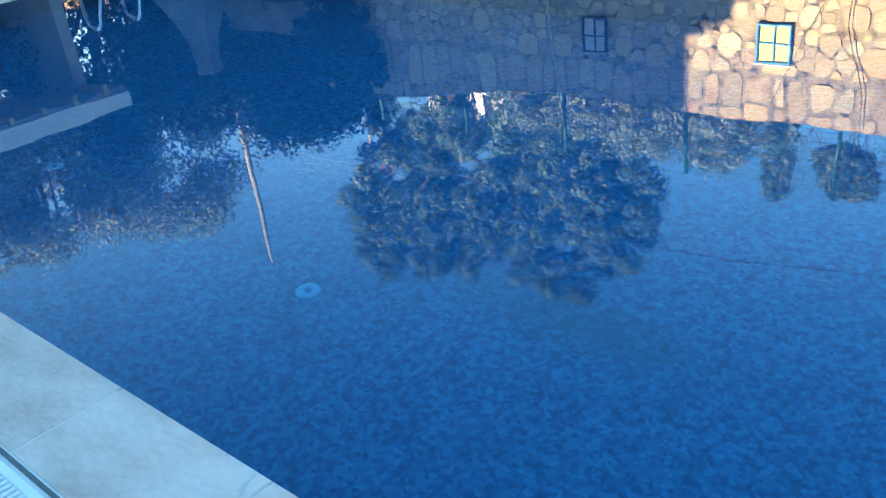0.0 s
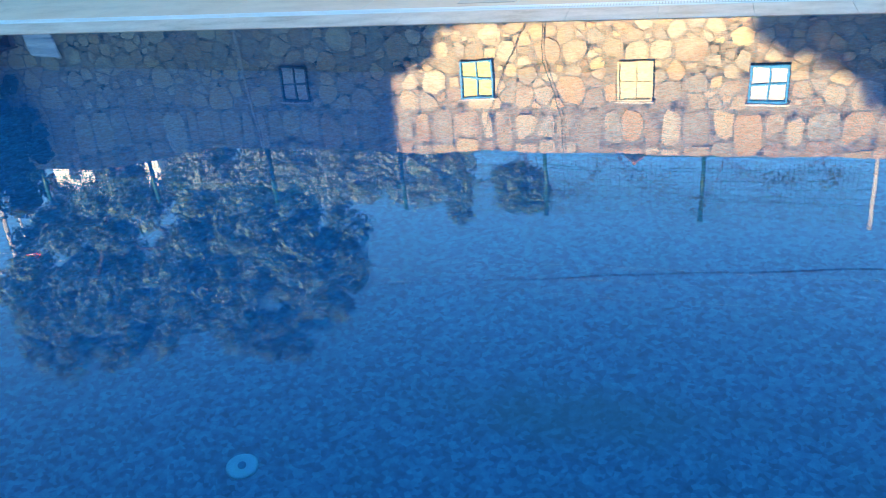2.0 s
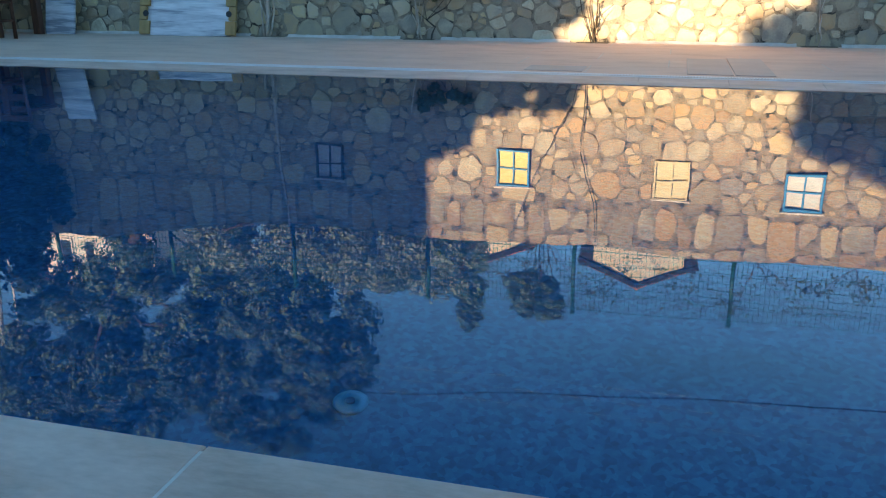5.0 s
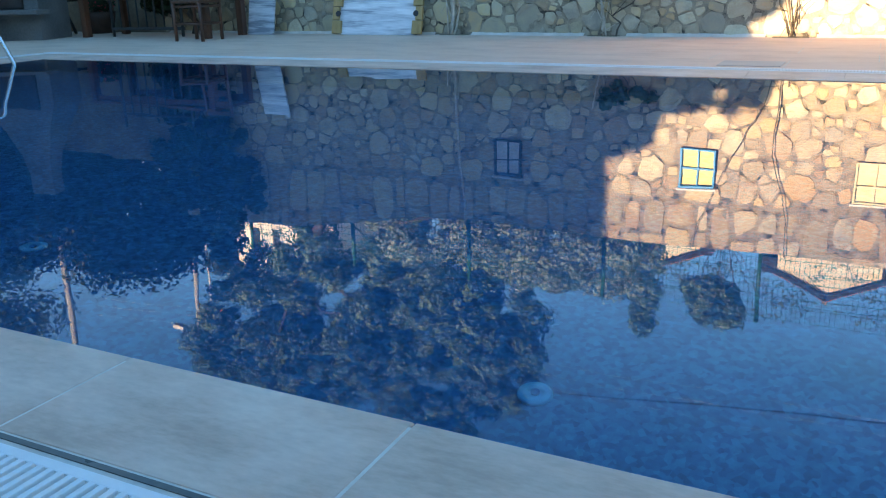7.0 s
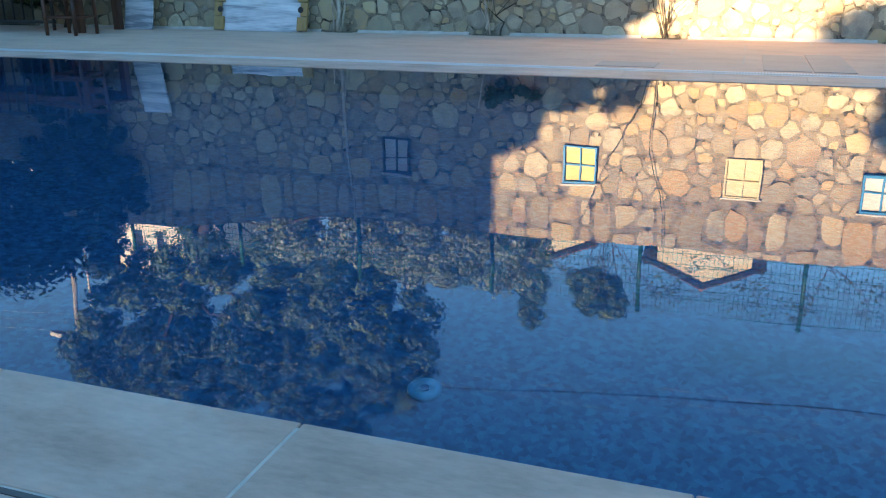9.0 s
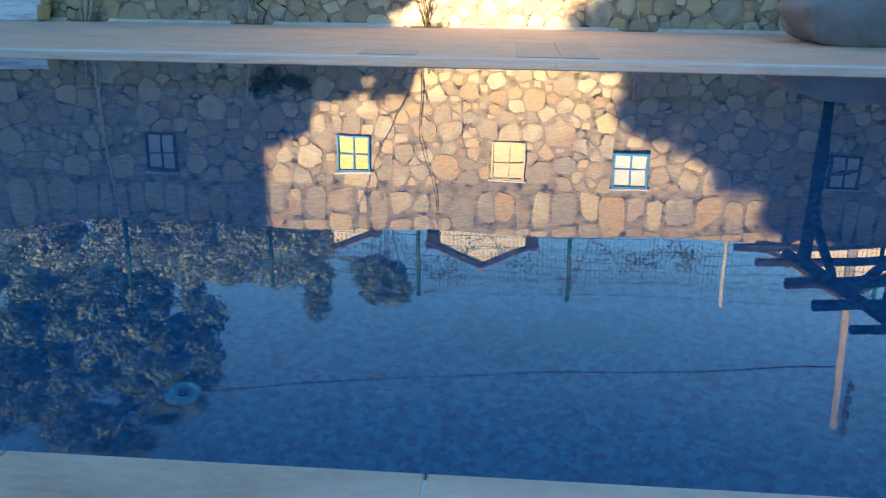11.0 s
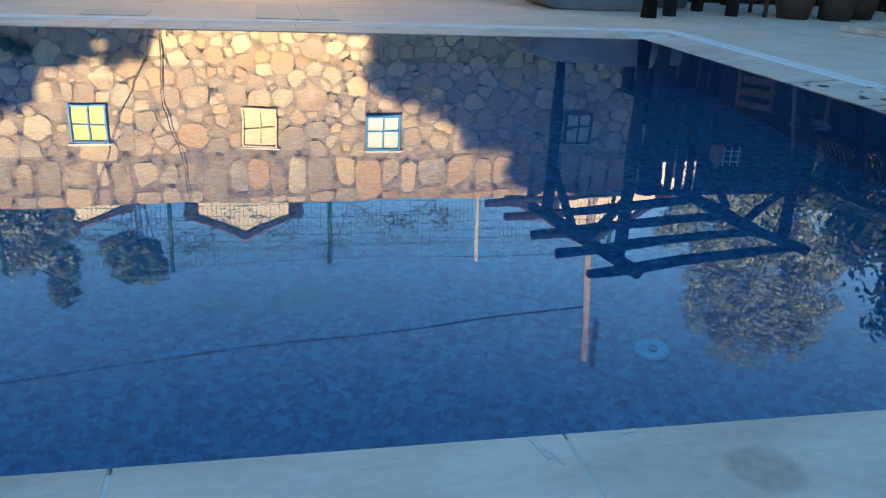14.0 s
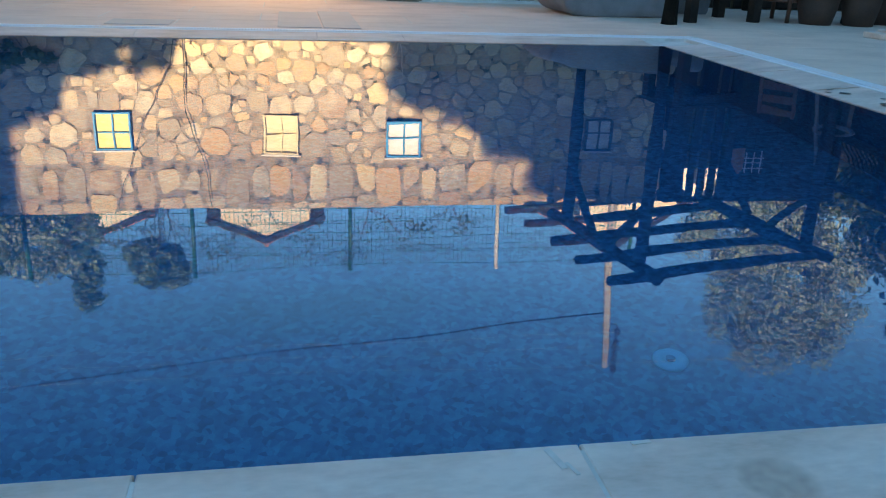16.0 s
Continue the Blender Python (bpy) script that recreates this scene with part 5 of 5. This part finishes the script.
# leaves added in front of the wall to make its left end dark
tree("dark_leaf_cover", (-8.5, 8.22, DZ), 0.7, [(0, 0, 1.2, 0.75, 0.14, 0.75), (-0.2, 0, 2.0, 0.85, 0.2, 0.7), (0.45, 0, 2.1, 0.5, 0.16, 0.45), (-0.3, 0, 0.6, 0.5, 0.14, 0.4)], DARKLEAF, 20000, 0.075, "dark leaves added over the end of the stone wall", 27, 0.04, clump=0.07, limbs=8, dense=130)

# unseen leaves behind the camera, placed and shaped to shade the wall
p = from_wall(-1.8, 0.3, 10.2)
tree("shade_shrub", (p.x, p.y, DZ), 1.7, [(0.5, 0, p.z + 0.12, 0.28, 0.3, 0.28), (0.05, 0, p.z + 0.12, 0.42, 0.3, 0.36), (-0.4, 0, p.z + 0.16, 0.42, 0.3, 0.42), (-0.62, 0, p.z + 0.45, 0.3, 0.3, 0.5), (-0.85, 0, p.z + 0.4, 0.32, 0.3, 0.7), (0.15, 0, p.z - 0.3, 0.38, 0.3, 0.32), (-0.4, 0, p.z - 0.35, 0.6, 0.3, 0.4)], DARKLEAF, 44000, 0.08, "unseen dense shrub added to shade the stone wall", 12, 0.05, clump=0.06, dense=150)
p = from_wall(2.9, 0.3, 14.0)
tree("garden_tree", (p.x + 0.6, p.y, 0.0), 2.2, [(-1.0, 0, p.z + 0.3, 0.8, 0.7, 0.75), (-1.85, 0, p.z + 0.4, 0.26, 0.4, 0.42), (-2.0, 0, p.z - 0.25, 0.75, 0.5, 0.22), (-1.1, 0, p.z - 0.2, 0.9, 0.5, 0.35), (-0.6, 0, p.z + 0.8, 0.6, 0.6, 0.5), (0.3, 0, p.z + 0.6, 0.9, 0.8, 1.3), (-0.75, 0, p.z + 1.15, 0.5, 0.5, 0.2), (-0.1, 0, p.z + 1.5, 0.4, 0.5, 0.3), (-0.35, 0, p.z - 0.15, 0.6, 0.5, 0.4), (1.3, 0, p.z + 0.9, 1.1, 0.8, 1.6), (3.2, 0, p.z + 0.6, 1.6, 0.9, 1.7)], DARKLEAF, 110000, 0.1, "leafy garden tree behind the boundary wall", 13, 0.14, clump=0.13, limbs=14, dense=130)

# on the deck
wall_climber(-4.58, [([(-4.6, 0.03), (-4.57, 0.5), (-4.54, 1.3), (-4.46, 2.28)], 0.025), ([(-4.55, 0.03), (-4.5, 0.4), (-4.54, 0.75)], 0.012), ([(-4.64, 0.03), (-4.68, 0.6)], 0.01)], "pale bare climber stems against the wall", STEMGREY, 1, 6)
wall_climber(-2.75, [([(-2.75, 0.03), (-2.78, 0.35), (-2.85, 0.8)], 0.012), ([(-2.72, 0.03), (-2.8, 0.5)], 0.009)], "bare climber stems against the wall", STEMGREY, 2, 5)
tagged(tree("ivy", (-2.62, WALL_Y - 0.09, DZ), 0.35, [(0.15, 0.0, 0.55, 0.2, 0.03, 0.12), (0.36, 0.0, 0.62, 0.14, 0.03, 0.13), (-0.02, 0.0, 0.62, 0.12, 0.03, 0.12)], VINELEAF, 1500, 0.04, "small dark green ivy clinging to the stone wall", 33, 0.009, clump=0.03, limbs=5, dense=60), "small dark green ivy clinging to the stone wall", "plant")
wall_climber(-0.82, [([(-0.82, 0.03), (-0.86, 0.5), (-0.89, 1.2), (-0.72, 1.75), (-0.66, 2.3)], 0.0075), ([(-0.84, 0.03), (-1.01, 0.67), (-1.31, 1.25), (-1.61, 2.04), (-1.66, 2.32)], 0.0055)], "dark bare climber with twigs on the sunlit wall", TWIG, 3, 10)
wall_climber(1.43, [([(1.43, 0.03), (1.42, 0.4), (1.45, 0.75)], 0.008)], "thin bare climber stem against the wall", STEMGREY, 4, 2)
for k, (x, a, bb) in enumerate(((-0.1, 1.0, 0.9), (1.1, 0.5, 1.2), (2.1, 0.7, 0.3), (-1.2, 0.4, 0.9), (-2.1, 0.6, 0.7))):
    vine(x, 2.33, a, bb, 20 + k)
leaning_slab(-6.2, -4.93, 0.5, 0.12, "white veined marble slab between notched pine boards")
leaning_slab(-7.55, -6.98, 1.05, 0.22, "tall narrow marble slab leaning against the wall", blocks=False)
stool_chair((-7.4, 7.15, DZ), 4, "red-brown wooden chair on the deck near the wall")
table((-8.55, 7.75, DZ), 0, 2.2, 0.8, 0.84, "dark wooden table standing by the wall", material=REDWOOD)
covered_lounger((3.25, 7.35, DZ), 4, "outdoor lounger under a loose grey cloth cover", 1.45, 0.9, 0.52, 1)
covered_lounger((4.28, 7.75, DZ), 8, "small stool under a loose grey cloth cover", 0.5, 0.6, 0.55, 2, "stool")
pergola()
table((4.17, 6.92, DZ), 13, 0.86, 0.62, 0.75, "dark wooden table under the pergola")
stool_chair((5.0, 7.0, DZ), -60, "red-brown wooden chair beside the pergola table")
for k, (x, y, rr, h) in enumerate(((5.2, 6.7, 0.2, 0.38), (5.6, 6.62, 0.19, 0.44), (6.0, 6.85, 0.2, 0.38))):
    pot((x, y, DZ), rr, h, "dark clay pot standing on the deck")
umbrella_base((5.38, 5.3, DZ))
timber_screen(6.9, 1.0, 8.4, 2.05, "dark stained timber screen along the yard")
timber_screen(4.75, 8.6, 10.9, 2.3, "dark stained timber screen behind the pergola", rz=-90, gaps=(1, 2, 3, 4))
ladder()
porch()
fireplace()
iron_gate((-9.0, 7.3, DZ), 8)

street_lamp((-14.35, 14.0, 2.15), 6.05, "grey street lamp pole with a white lamp head")
shed((-19.1, 14.6, 2.2))
red_sign((-14.2, 14.1, 2.15))
pool_net((5.46, 6.98, DZ))
wall_plaque((5.62, 8.49, 1.8))
wire_rack((5.86, 8.485, 1.82))
folding_frame((-10.95, 7.75, DZ), 4)
flower_tub((-10.2, 8.2, DZ))
marks_on_stone()
